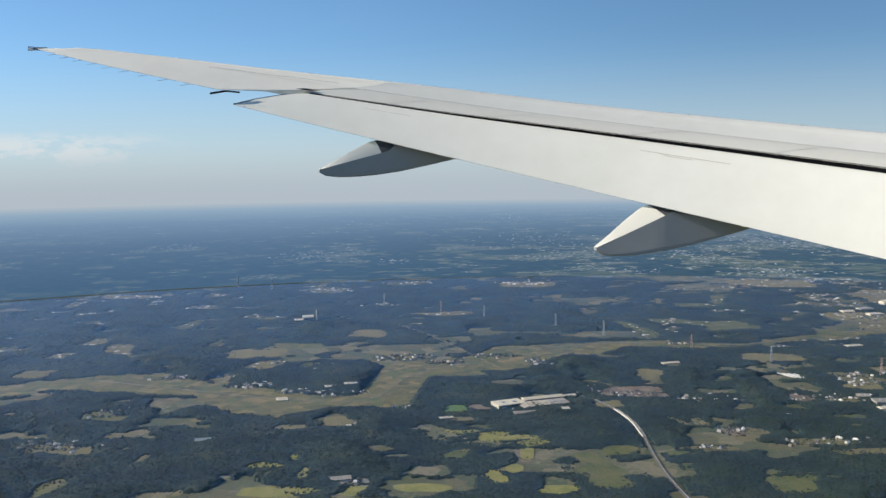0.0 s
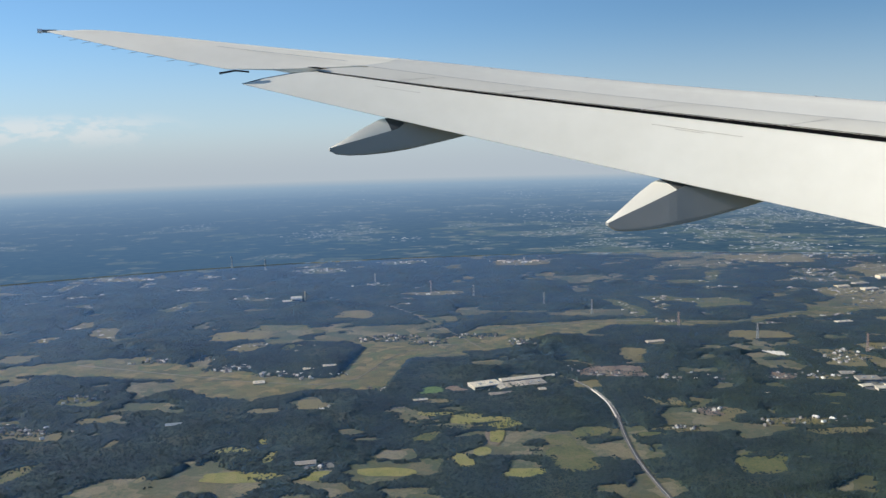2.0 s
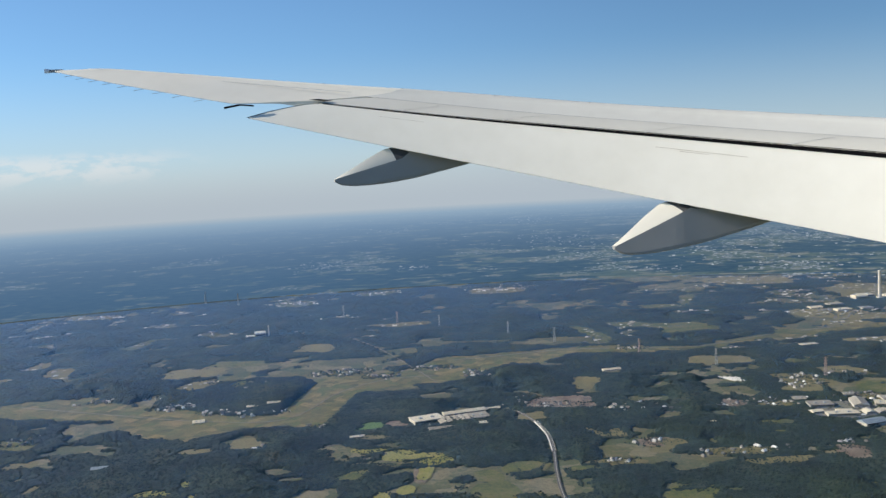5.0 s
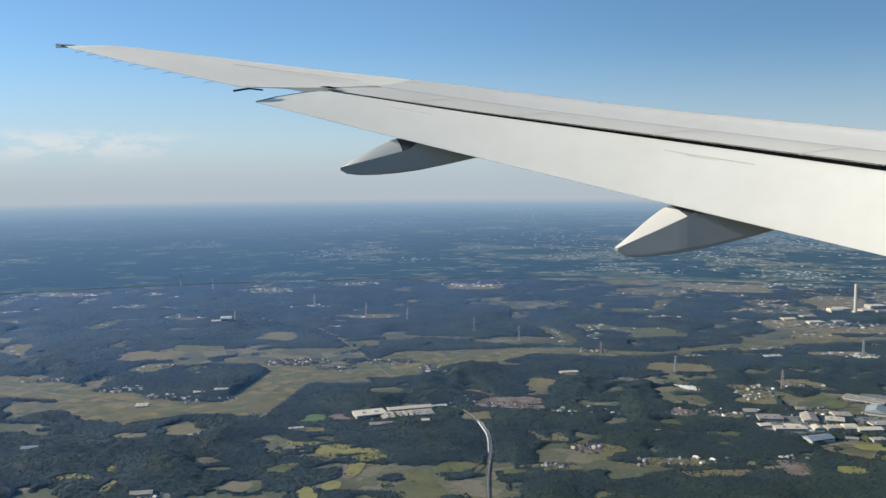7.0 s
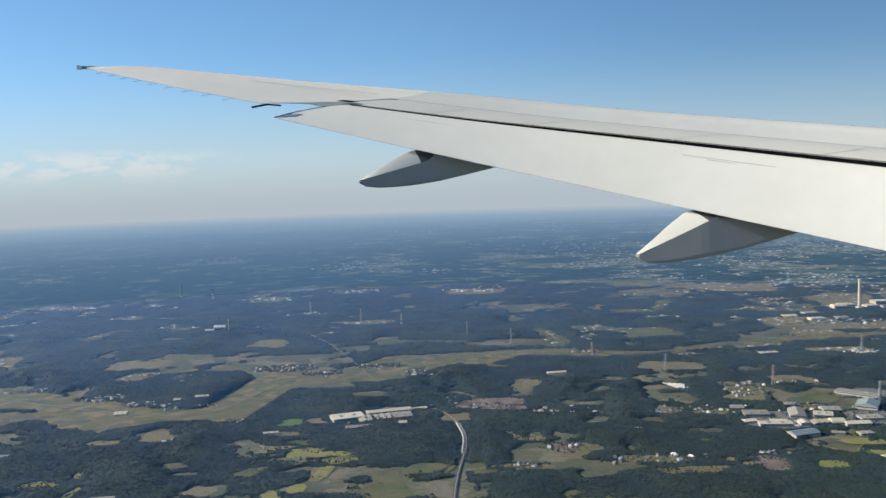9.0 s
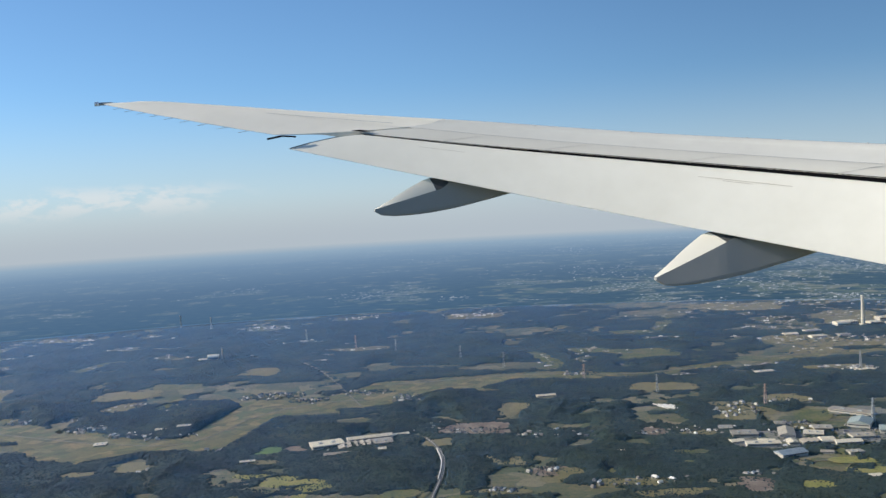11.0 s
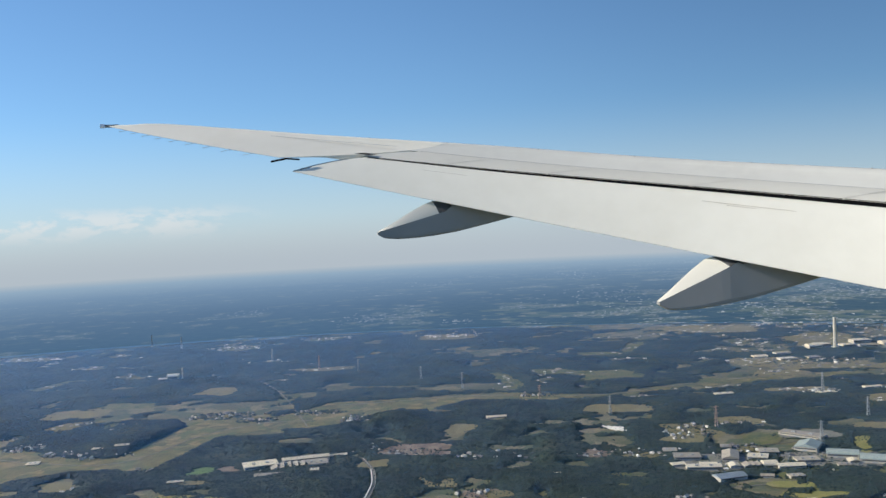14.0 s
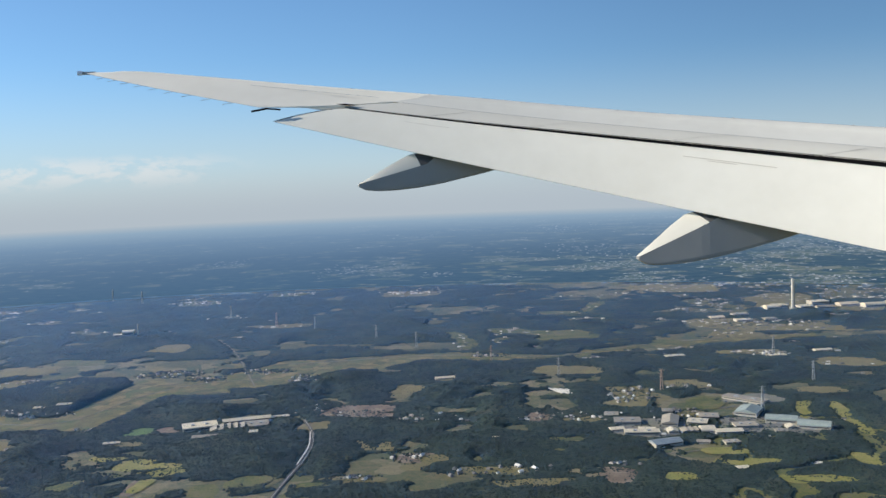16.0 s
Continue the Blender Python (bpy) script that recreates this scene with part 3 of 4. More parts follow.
for q, (cx, cy, rx, ry, turn, what) in enumerate(CLEARINGS):
    mat, name, label = FIELD_LOOK[what]
    pts, g = [], np.random.default_rng(q)
    c, s = math.cos(radians(turn)), math.sin(radians(turn))
    for i in range(20):
        a = 2 * math.pi * i / 20
        k = (1.3 + 0.2 * (g.random() - 0.5)) / (abs(math.cos(a)) ** 3.2 + abs(math.sin(a)) ** 3.2) ** (1 / 3.2)
        u, v = rx * k * math.cos(a), ry * k * math.sin(a)
        u -= 0.25 * v * math.sin(cx * 1.7 + cy)
        pts.append((u * c - v * s, u * s + v * c, 0))
    ob = new(name, mesh_of(name, [(0, 0, 0)] + pts, [(0, 1 + i, 1 + (i + 1) % 20) for i in range(20)], mat))
    ob.location = (cx, cy, 0.05 + 0.0016 * q)
    tagged(ob, label, "field", "fields in the woods")


for q, (cx, cy, rx, ry) in enumerate(GOLF):
    pts = [(cx + rx * math.cos(a) * (1 + 0.1 * math.sin(3 * a)), cy + ry * math.sin(a) * (1 + 0.08 * math.cos(2 * a)), 0.035 + 0.004 * q) for a in np.linspace(0, 2 * math.pi, 40, endpoint=False)]
    ob = new("golf_course", mesh_of("golf_course", [(cx, cy, 0.035 + 0.004 * q)] + pts, [(0, 1 + i, 1 + (i + 1) % 40) for i in range(40)], M_GREEN))
    tagged(ob, "golf fairways of yellow-green grass winding through trees", "golf course", kind="structure")


# ---- expressway ----
def ribbon(line, offset, width, z0, z1):
    """A strip with thickness along a line."""
    p = [Vector((x, y, 0)) for x, y in line]
    v, f = [], []
    for i, q in enumerate(p):
        d = (p[min(i + 1, len(p) - 1)] - p[max(i - 1, 0)]).normalized()
        n = Vector((d.y, -d.x, 0))
        for o, z in ((offset - width / 2, z0), (offset + width / 2, z0), (offset + width / 2, z1), (offset - width / 2, z1)):
            v.append(q + n * o + Vector((0, 0, z)))
        if i:
            a, b = 4 * (i - 1), 4 * i
            f += [(a + j, a + (j + 1) % 4, b + (j + 1) % 4, b + j) for j in range(4)]
    f += [(0, 3, 2, 1), tuple(len(v) - 4 + j for j in range(4))]
    return v, f


def smooth_line(line, n=6):
    p = np.array(line, float)
    out = []
    for i in range(len(p) - 1):
        a, b, c, d = p[max(i - 1, 0)], p[i], p[i + 1], p[min(i + 2, len(p) - 1)]
        for t in np.linspace(0, 1, n, endpoint=False):
            out.append(tuple(0.5 * (2 * b + (c - a) * t + (2 * a - 5 * b + 4 * c - d) * t * t + (3 * b - a - 3 * c + d) * t ** 3)))
    return out + [tuple(p[-1])]


line = smooth_line(ROAD[1:])
road = tagged(new("expressway"), "grey four-lane expressway curving through the woods on a low viaduct", "road", kind="structure")
part("roadbed", *ribbon(line, 0, 0.94, 0.0, 0.22), M_ASPHALT, road)
part("carriageway", *ribbon(line, -0.23, 0.36, 0.22, 0.25), M_ASPHALT, road)
part("carriageway", *ribbon(line, 0.23, 0.36, 0.22, 0.25), M_ASPHALT, road)
pale = smooth_line(ROAD[2:5])
part("barrier", *ribbon(pale, -0.46, 0.07, 0.22, 0.38), M_CONCRETE, road)
part("barrier", *ribbon(pale, 0.50, 0.28, 0.22, 0.50), M_PAINT, road)
part("median", *ribbon(line, 0, 0.09, 0.22, 0.29), M_CONCRETE, road)
LANES = [UPPER, [(-14, 273), (-3, 276), (9, 281.5), (24, 288), (44, 292), (56, 297)], [(43, 330), (61, 313.6), (69.5, 300), (83, 294), (96, 291), (108, 293), (120, 294), (140, 297), (160, 298), (184, 304), (215, 316)],
         [(34, 384), (50, 386), (78, 392), (102, 390), (135, 384), (175, 402), (215, 410)], [(-120, 344), (-80, 325), (-46, 310), (-20, 308), (-6, 340), (10, 356), (28, 358)],
         [(90, 353), (82, 340), (86, 330)], [(98, 398), (99, 412), (102, 428), (108, 446)], [(152, 298), (168, 290), (176, 274), (163, 263), (138, 258)]]
for pts in LANES:
    lane = tagged(new("country_road"), "narrow pale country road between fields and houses", "road", "country roads", "structure")
    part("roadway", *ribbon(smooth_line(pts), 0, 0.34, 0.05, 0.13), M_LANE, lane)


# ---- buildings ----
def hall(name, x, y, wide, deep, tall, turn, roof_mat, label, shape="gable", group="", category="building"):
    """A shed or hall: walls, eaved roof, doors and a window band."""
    ob = new(name)
    ob.matrix_world = pose(x, y, 0, 0, 0, turn)
    w, d = wide / 2, deep / 2
    part("wall", *box(-w, -d, -0.05, w, d, tall), M_WALL, ob)
    e = 0.12
    if shape == "gable":
        ridge = tall + min(wide, deep) * 0.14
        if wide >= deep:
            v = [(-w - e, -d - e, tall - 0.02), (w + e, -d - e, tall - 0.02), (w + e, 0, ridge), (-w - e, 0, ridge), (-w - e, d + e, tall - 0.02), (w + e, d + e, tall - 0.02)]
        else:
            v = [(-w - e, d + e, tall - 0.02), (-w - e, -d - e, tall - 0.02), (0, -d - e, ridge), (0, d + e, ridge), (w + e, d + e, tall - 0.02), (w + e, -d - e, tall - 0.02)]
        f = [(0, 1, 2, 3), (3, 2, 5, 4), (0, 3, 4), (1, 5, 2), (0, 4, 5, 1)]
        part("roof", v, f, roof_mat, ob)
    elif shape == "arch":
        n = 8
        v = [(sx * (w + e), (d + e) * math.cos(math.pi * i / n), tall - 0.02 + 0.22 * deep * math.sin(math.pi * i / n)) for sx in (-1, 1) for i in range(n + 1)]
        f = [(i, i + 1, n + 2 + i, n + 1 + i) for i in range(n)] + [tuple(range(n, -1, -1)), tuple(range(n + 1, 2 * n + 2)), (0, n + 1, 2 * n + 1, n)]
        part("roof", v, f, roof_mat, ob)
    elif shape == "saw":
        n = max(3, int(wide / 1.6))
        for i in range(n):
            a, b = -w + wide * i / n, -w + wide * (i + 1) / n
            v = [(a, -d - e, tall), (b, -d - e, tall), (b, -d - e, tall + 0.5), (a, d + e, tall), (b, d + e, tall), (b, d + e, tall + 0.5)]
            part("roof_bay", v, [(0, 1, 2), (3, 5, 4), (0, 2, 5, 3), (1, 4, 5, 2), (0, 3, 4, 1)], roof_mat, ob)
    else:
        part("roof", *box(-w - e, -d - e, tall - 0.01, w + e, d + e, tall + 0.14), roof_mat, ob)
        for i in range(2):
            part("roof_unit", *box(-w * 0.5 + i * w * 0.8, -d * 0.3, tall + 0.14, -w * 0.5 + i * w * 0.8 + wide * 0.1, d * 0.1, tall + 0.4), M_STEEL, ob)
    part("window_band", *box(-w * 0.9, -d - 0.03, tall * 0.62, w * 0.9, -d + 0.05, tall * 0.8), M_GLASSY, ob)
    part("door", *box(-w * 0.25, -d - 0.04, 0, w * 0.05, -d + 0.05, tall * 0.5), M_STEEL, ob)
    return tagged(ob, label, category, group)


# factory beside the expressway
FACTORY = "long factory hall with a pale sheet roof"
hall("factory_hall", 24.5, 295, 9.5, 5.8, 1.4, 20, M_WHITE, FACTORY, "flat", "factory halls")
hall("factory_hall", 32.8, 293, 9.6, 5.8, 1.1, 14, M_GREYROOF, FACTORY, "saw", "factory halls")
hall("factory_hall", 40.3, 296, 6.8, 5.8, 1.1, 14, M_GREYROOF, FACTORY, "flat", "factory halls")
hall("factory_hall", 36.4, 301.5, 13.6, 3.2, 1.2, 16, M_WHITE, FACTORY, "gable", "factory halls")
hall("factory_hall", 30.7, 286, 11.3, 2.5, 0.8, 8, M_GREYROOF, FACTORY, "gable", "factory halls")
hall("factory_hall", 41.5, 287, 2.3, 2, 1.3, 8, M_WHITE, "small white block at the end of the factory", "flat", "factory halls")
hall("factory_hall", 44.9, 304.5, 6.2, 2.1, 0.8, 18, M_WHITE, FACTORY, "gable", "factory halls")
# industrial estate
ESTATE = [(144, 288, 7, 5, 1.3, -6, M_GREYROOF, "flat"), (155.5, 287, 4.3, 8.5, 1.4, -14, M_GREYROOF, "gable"), (146, 277, 9, 3.2, 1.2, -4, M_WHITE, "flat"), (154, 277.5, 2.6, 3.5, 1.2, 0, M_WHITE, "gable"),
          (158.3, 277, 4.3, 3.5, 1.1, 0, M_GREYROOF, "saw"), (163, 277, 3.5, 3.8, 1.2, 0, M_WHITE, "arch"), (168, 275.5, 7, 3.3, 1.2, 2, M_WHITE, "gable"), (150, 267, 7.6, 4.2, 1.4, 18, M_BLUEROOF, "gable"),
          (162.5, 285.5, 5.2, 4.3, 1.1, -20, M_WHITE, "flat"), (167, 291, 5, 4.2, 1.0, -10, M_GREYROOF, "flat"), (178.5, 293, 6, 7.5, 2.0, -30, M_TEALROOF, "gable"), (184.5, 284, 8, 4, 1.6, -20, M_TEALROOF, "arch"),
          (191, 277.5, 8, 4.3, 1.6, -24, M_TEALROOF, "arch"), (182, 308, 13, 4, 1.3, -44, M_GREYROOF, "flat"), (174, 281, 6, 4, 1.0, 0, M_GREYROOF, "flat"), (140, 281, 3.5, 2.6, 1.0, 10, M_WHITE, "gable")]
more = np.random.default_rng(8)
for _ in range(22):
    x, y = more.uniform(138, 196), more.uniform(264, 298)
    if all(abs(x - e[0]) > (e[2] + 3) / 2 or abs(y - e[1]) > (e[3] + 3) / 2 for e in ESTATE):
        ESTATE.append((x, y, more.uniform(2, 4.5), more.uniform(1.8, 3.5), more.uniform(0.7, 1.1), more.uniform(-20, 10), (M_WHITE, M_GREYROOF, M_GREYROOF)[more.integers(3)], ("gable", "flat", "gable")[more.integers(3)]))
for x, y, w, d, h, turn, mat, shape in ESTATE:
    h *= 0.75
    hall("warehouse", x, y, w, d, h, turn, mat, {"arch": "pale teal warehouse with a curved sheet roof", "saw": "grey workshop with a ridged roof", "gable": "industrial shed with a low pitched roof"}.get(shape, "flat-roofed industrial block with roof units"), shape, "industrial estate")
for i in range(6):
    hall("greenhouse", 128.5 + 1.75 * i, 327.5 - 0.7 * i, 8.0, 0.8, 0.25, -62, M_PLASTIC, "long white plastic greenhouse tunnel", "arch", "greenhouse rows")
for x, y, w, d, h, mat, shape in [(244, 476, 8, 6, 1.8, M_WHITE, "arch"), (249, 480, 8, 7, 2.2, M_WHITE, "flat"), (260, 477, 8, 6, 1.7, M_WHITE, "flat"), (268, 474, 10, 6, 1.4, M_GREYROOF, "gable"),
                                  (270, 488, 11, 7, 2.2, M_WHITE, "flat"), (281, 480, 12, 7, 1.7, M_WHITE, "gable"), (291, 474, 14, 6, 1.7, M_WHITE, "arch"), (306, 482, 14, 7, 1.7, M_WHITE, "gable"), (222, 446, 9, 5, 1.3, M_WHITE, "flat"),
                                  (225, 462, 9, 5, 1.3, M_GREYROOF, "flat"), (213, 456, 8, 5, 1.0, M_WHITE, "gable"), (234, 448, 7, 5, 1.0, M_GREYROOF, "flat")]:
    hall("plant_building", x, y, w * 0.8, d * 0.8, h * 0.7, 8, mat, "white works building of an incineration plant", shape, "incineration plant")
for x, y, w, d, h, mat, shape in [(-27, 325, 4.4, 2, 1.6, M_WHITE, "flat"), (-34, 323, 3.6, 2.2, 1.2, M_WHITE, "flat"), (-49, 310, 3.6, 3.6, 0.3, M_WHITE, "flat"), (-25, 230, 5, 2.6, 0.7, M_GREYROOF, "gable"), (-66, 266, 4.4, 2.4, 0.6, M_BLUEROOF, "gable"),
                                  (93, 350, 6.6, 2.6, 0.7, M_WHITE, "gable"), (-54, 459, 5, 4, 2.4, M_PAINT, "arch"), (-58.5, 458, 4, 3, 1.4, M_PAINT, "flat"), (163, 246, 2.6, 2.1, 0.7, M_WHITE, "gable"), (107.5, 276, 1.7, 1.4, 0.8, M_WHITE, "gable"), (4, 282, 4.2, 1.4, 0.6, M_WHITE, "flat"),
                                  (176, 374, 7, 2.4, 0.7, M_WHITE, "flat"), (211, 369, 7, 2.4, 0.7, M_WHITE, "flat"), (230, 376, 6.4, 2.4, 0.8, M_WHITE, "gable")]:
    hall("large_building", x, y, w, d, h, 10, mat, "pale public building among houses and trees", shape, "large buildings")


def chimney(x, y, r, tall, label):
    ob = tagged(new("chimney"), label, "chimney")
    ob.location = (x, y, 0)
    part("shaft", *tube([(r * 1.1, 0), (r, tall * 0.4), (r * 0.9, tall * 0.97)], 8), M_WALL, ob, smooth=False)
    part("rim", *tube([(r * 0.98, tall * 0.965), (r * 0.98, tall)], 8), M_CONCRETE, ob)
    part("plinth", *box(-r * 1.6, -r * 1.6, -0.05, r * 1.6, r * 1.6, 1.0), M_CONCRETE, ob)


chimney(253, 473, 0.85, 14.5, "tall pale tower chimney of the incineration plant")
chimney(-50, 460, 0.34, 5.6, "slim white chimney beside a small plant in woods")


def pylon(x, y, tall, steel, label):
    ob = tagged(new("pylon"), label, "pylon", "power line pylons")
    ob.location = (x, y, 0)
    b, t = tall * 0.065, tall * 0.018
    at = lambda k, sx, sy: (sx * (b + (t - b) * k), sy * (b + (t - b) * k), tall * k)
    for sx, sy in ((-1, -1), (1, -1), (1, 1), (-1, 1)):
        part("leg", *bar(at(0, sx, sy), at(1, sx, sy), 0.075), steel, ob)
    braces = []
    for k in (0.0, 0.2, 0.4, 0.6, 0.8):
        for (a1, a2), (b1, b2) in (((-1, -1), (1, -1)), ((1, -1), (1, 1)), ((1, 1), (-1, 1)), ((-1, 1), (-1, -1))):
            braces += [bar(at(k, a1, a2), at(k + 0.2, b1, b2), 0.035), bar(at(k, b1, b2), at(k + 0.2, a1, a2), 0.035)]
    part("bracing", *joined(*braces), steel, ob)
    for k in (0.68, 0.82, 0.95):
        part("cross_arm", *joined(bar((-tall * 0.11, 0, tall * k), (tall * 0.11, 0, tall * k), 0.09)), steel, ob)


for x, y, h in [(-109, 588, 7.4), (-86, 572, 7.4), (-17.5, 503, 7.0), (32, 458, 6.6), (62.5, 430, 6.6), (80.5, 409, 6.6), (131.6, 349, 6.4), (183, 295, 7.6), (212, 375, 6.6), (210, 330, 6.6)]:
    pylon(x, y, h, M_STEEL, "grey steel lattice pylon standing over the woods")
for x, y, h in [(109.6, 377, 6.0), (160.5, 322, 7.2), (11.5, 473, 7.0)]:
    pylon(x, y, h, M_REDSTEEL, "red and white lattice pylon beside the valley")

# houses of the villages
house = tagged(new("house"), "small tile-roofed village house", "house", "village houses")
part("wall", *box(-0.42, -0.32, -0.05, 0.42, 0.32, 0.42), M_WALL, house)
part("roof", [(-0.5, -0.42, 0.38), (0.5, -0.42, 0.38), (0.32, 0, 0.72), (-0.32, 0, 0.72), (-0.5, 0.42, 0.38), (0.5, 0.42, 0.38)], [(0, 1, 2, 3), (3, 2, 5, 4), (0, 3, 4), (1, 5, 2), (0, 4, 5, 1)], M_TILE, house)
part("window", *box(-0.2, -0.335, 0.12, 0.1, -0.3, 0.3), M_GLASSY, house)
g = np.random.default_rng(12)
first, far_houses = True, []
for cx, cy, rx, ry, n in VILLAGES:
    for _ in range(n):
        x, y = cx + rx * g.normal() * 0.55, cy + ry * g.normal() * 0.55
        if from_line(np.array(x), np.array(y), ROAD) < 2.2:
            continue
        s = g.uniform(0.6, 1.3)
        if g.random() > 0.5:
            far_houses.append((x, y, s, g.uniform(0, 3.1)))
            continue
        if first:
            house.matrix_world, first = pose(x, y, 0.06, 0, 0, g.uniform(0, 360)), False
            continue
        h = copy_thing(house, pose(x, y, 0.06, 0, 0, g.uniform(0, 360)))
        h.scale = (s * g.uniform(0.9, 1.5), s, s)


def roofs(x, y, z, w, d, h, t):
    """Small pitched-roofed blocks in one mesh."""
    m, u, s = len(x), np.cos(t), np.sin(t)
    v = np.zeros((m, 10, 3))
    for i, (sx, sy) in enumerate(((-1, -1), (1, -1), (1, 1), (-1, 1))):
        for lo, up in ((0, 0.0), (4, 1.0)):
            v[:, lo + i, 0], v[:, lo + i, 1] = x + sx * w / 2 * u - sy * d / 2 * s, y + sx * w / 2 * s + sy * d / 2 * u
            v[:, lo + i, 2] = z + h * up - 0.05
    for i, sx in ((8, -0.5), (9, 0.5)):
        v[:, i, 0], v[:, i, 1], v[:, i, 2] = x + sx * w * u, y + sx * w * s, z + h * 1.35
    tri = np.array([(0, 1, 5), (0, 5, 4), (1, 2, 6), (1, 6, 5), (2, 3, 7), (2, 7, 6), (3, 0, 4), (3, 4, 7), (4, 5, 9), (4, 9, 8), (6, 7, 8), (6, 8, 9), (5, 6, 9), (7, 4, 8)])
    return v.reshape(-1, 3), (tri[None] + (np.arange(m) * 10)[:, None, None]).reshape(-1, 3)


q = np.array(far_houses)
ob = new("village_roofs", mesh_of("village_roofs", *roofs(q[:, 0], q[:, 1], 0 * q[:, 0], q[:, 2], q[:, 2] * 0.75, q[:, 2] * 0.5, q[:, 3]), M_SPECK))
tagged(ob, "more tiled and white roofs filling the villages", "roofs", kind="stuff")


def blocks(n, r0, r1, seed):
    """Far roofs in one mesh, on open land only."""
    q = np.random.default_rng(seed)
    a, r = q.uniform(-0.62, 0.66, n), r0 * (r1 / r0) ** q.random(n)
    x, y = polar(a, r)
    town = fbm(x, y, 60, 2, 31) - 0.03 + 0.17 * step(30, 220, x - 0.1 * y + 40) + 0.07 * step(620, 850, r)
    ok = (wooded(x, y) < -1.0) & (town > 0.50) & (valley_gap(x, y) > 2) & (from_line(x, y, ROAD) > 4)
    x, y, r = x[ok], y[ok], r[ok]
    m = len(x)
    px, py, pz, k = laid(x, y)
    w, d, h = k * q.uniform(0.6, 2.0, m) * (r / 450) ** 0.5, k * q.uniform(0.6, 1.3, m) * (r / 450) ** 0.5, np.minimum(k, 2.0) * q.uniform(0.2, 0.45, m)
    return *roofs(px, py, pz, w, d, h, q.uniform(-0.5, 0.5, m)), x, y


ob = new("distant_town", mesh_of("distant_town", *blocks(9000, 360, 590, 5)[:2], M_SPECK))
tagged(ob, "scattered white, grey and tan roofs of distant towns", "town", kind="stuff")

# small towns and works that stand out in the distance: centre, spread, roofs
TOWNS = [(-29, 742, 24, 29, 120), (71, 582, 17, 12, 60), (-50, 563, 13, 12, 50), (-4, 591, 13, 10, 30), (321, 1314, 38, 41, 80), (36, 692, 12, 18, 30), (172, 858, 45, 69, 120), (253, 718, 38, 58, 110), (276, 594, 24, 41, 110), (-162, 552, 16, 9, 24), (8, 1084, 25, 36, 40), (163, 1149, 40, 61, 80), (-146, 839, 19, 27, 30), (190, 612, 14, 17, 30), (365, 792, 37, 63, 110)]


def cluster(near):
    """Roofs gathered in the towns, on the plateau or on the far plain."""
    q = np.random.default_rng(23)
    x, y = np.concatenate([np.stack([cx + rx * q.normal(size=c) * 0.6, cy + ry * q.normal(size=c) * 0.6]) for cx, cy, rx, ry, c in TOWNS], 1)
    rho = np.hypot(x - HOME[0], y - HOME[1])
    ok = (rho < BRINK - 6) if near else (rho > BRINK)
    x, y = x[ok], y[ok]
    m = len(x)
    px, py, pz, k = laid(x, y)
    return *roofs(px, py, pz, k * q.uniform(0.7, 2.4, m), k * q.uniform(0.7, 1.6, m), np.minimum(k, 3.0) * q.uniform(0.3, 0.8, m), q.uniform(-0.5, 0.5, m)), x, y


ob = new("small_towns", mesh_of("small_towns", *cluster(True)[:2], M_SPECK))
tagged(ob, "clustered pale roofs of small towns among woods", "town", kind="stuff")

# golf course: bunkers and ponds
for x, y, rx, ry in [(175, 252, 2.2, 0.7), (181, 249, 2.0, 0.8), (193, 254, 1.0, 1.5), (170, 252, 1.6, 0.5), (186, 236, 1.8, 0.7), (173, 241, 1.9, 0.7), (153, 241, 1.5, 0.6), (204, 298, 1.2, 1.0), (203, 282, 1.1, 0.9), (208, 272, 1.1, 0.9), (196, 244, 1.3, 0.6)]:
    n = 12
    pts = [(rx * math.cos(2 * math.pi * i / n) * (1 + 0.25 * math.sin(3.1 * i)), ry * math.sin(2 * math.pi * i / n) * (1 + 0.25 * math.cos(2.3 * i)), 0) for i in range(n)]
    low = [(0.6 * px, 0.6 * py, -0.06) for px, py, _ in pts]
    ob = part("sand_bunker", pts + low + [(0, 0, -0.07)], [(i, (i + 1) % n, n + (i + 1) % n, n + i) for i in range(n)] + [(n + i, n + (i + 1) % n, 2 * n) for i in range(n)], M_SAND)
    ob.location = (x, y, 0.2)
    tagged(ob, "pale sand bunker beside a golf fairway", "bunker", "golf bunkers")
for x, y, rx, ry in [(176, 247, 4.2, 1.6), (192, 257, 3.0, 1.8), (142, 240, 3.2, 1.4)]:
    n = 20
    pts = [(rx * math.cos(2 * math.pi * i / n) * (1 + 0.2 * math.sin(2.1 * i)), ry * math.sin(2 * math.pi * i / n) * (1 + 0.2 * math.cos(1.7 * i)), 0) for i in range(n)]
    ob = part("pond", [(0, 0, 0)] + pts, [(0, 1 + i, 1 + (i + 1) % n) for i in range(n)], M_WATER)
    ob.location = (x, y, 0.15)
    tagged(ob, "dark still pond on the golf course", "pond", kind="structure")

# ---- haze: a shallow layer of hazy air lying on the land ----
hr = np.concatenate([[0.5], np.linspace(60, 180, 3), np.linspace(200, BRINK - 0.1, 46)])
ha = np.linspace(-math.pi, math.pi, 181)
hx, hy, hrr, hq = sheet(ha, hr)
side = step(-0.20, 0.42, np.arctan2(hx - HOME[0], hy - HOME[1]))     # the air is clearer towards the right
depth = (4.4 + 3.6 * step(230, 450, hrr) - 7.8 * step(508 + 27 * side, 603.5 + 13.5 * side, hrr)) * (1.30 - 0.50 * side)
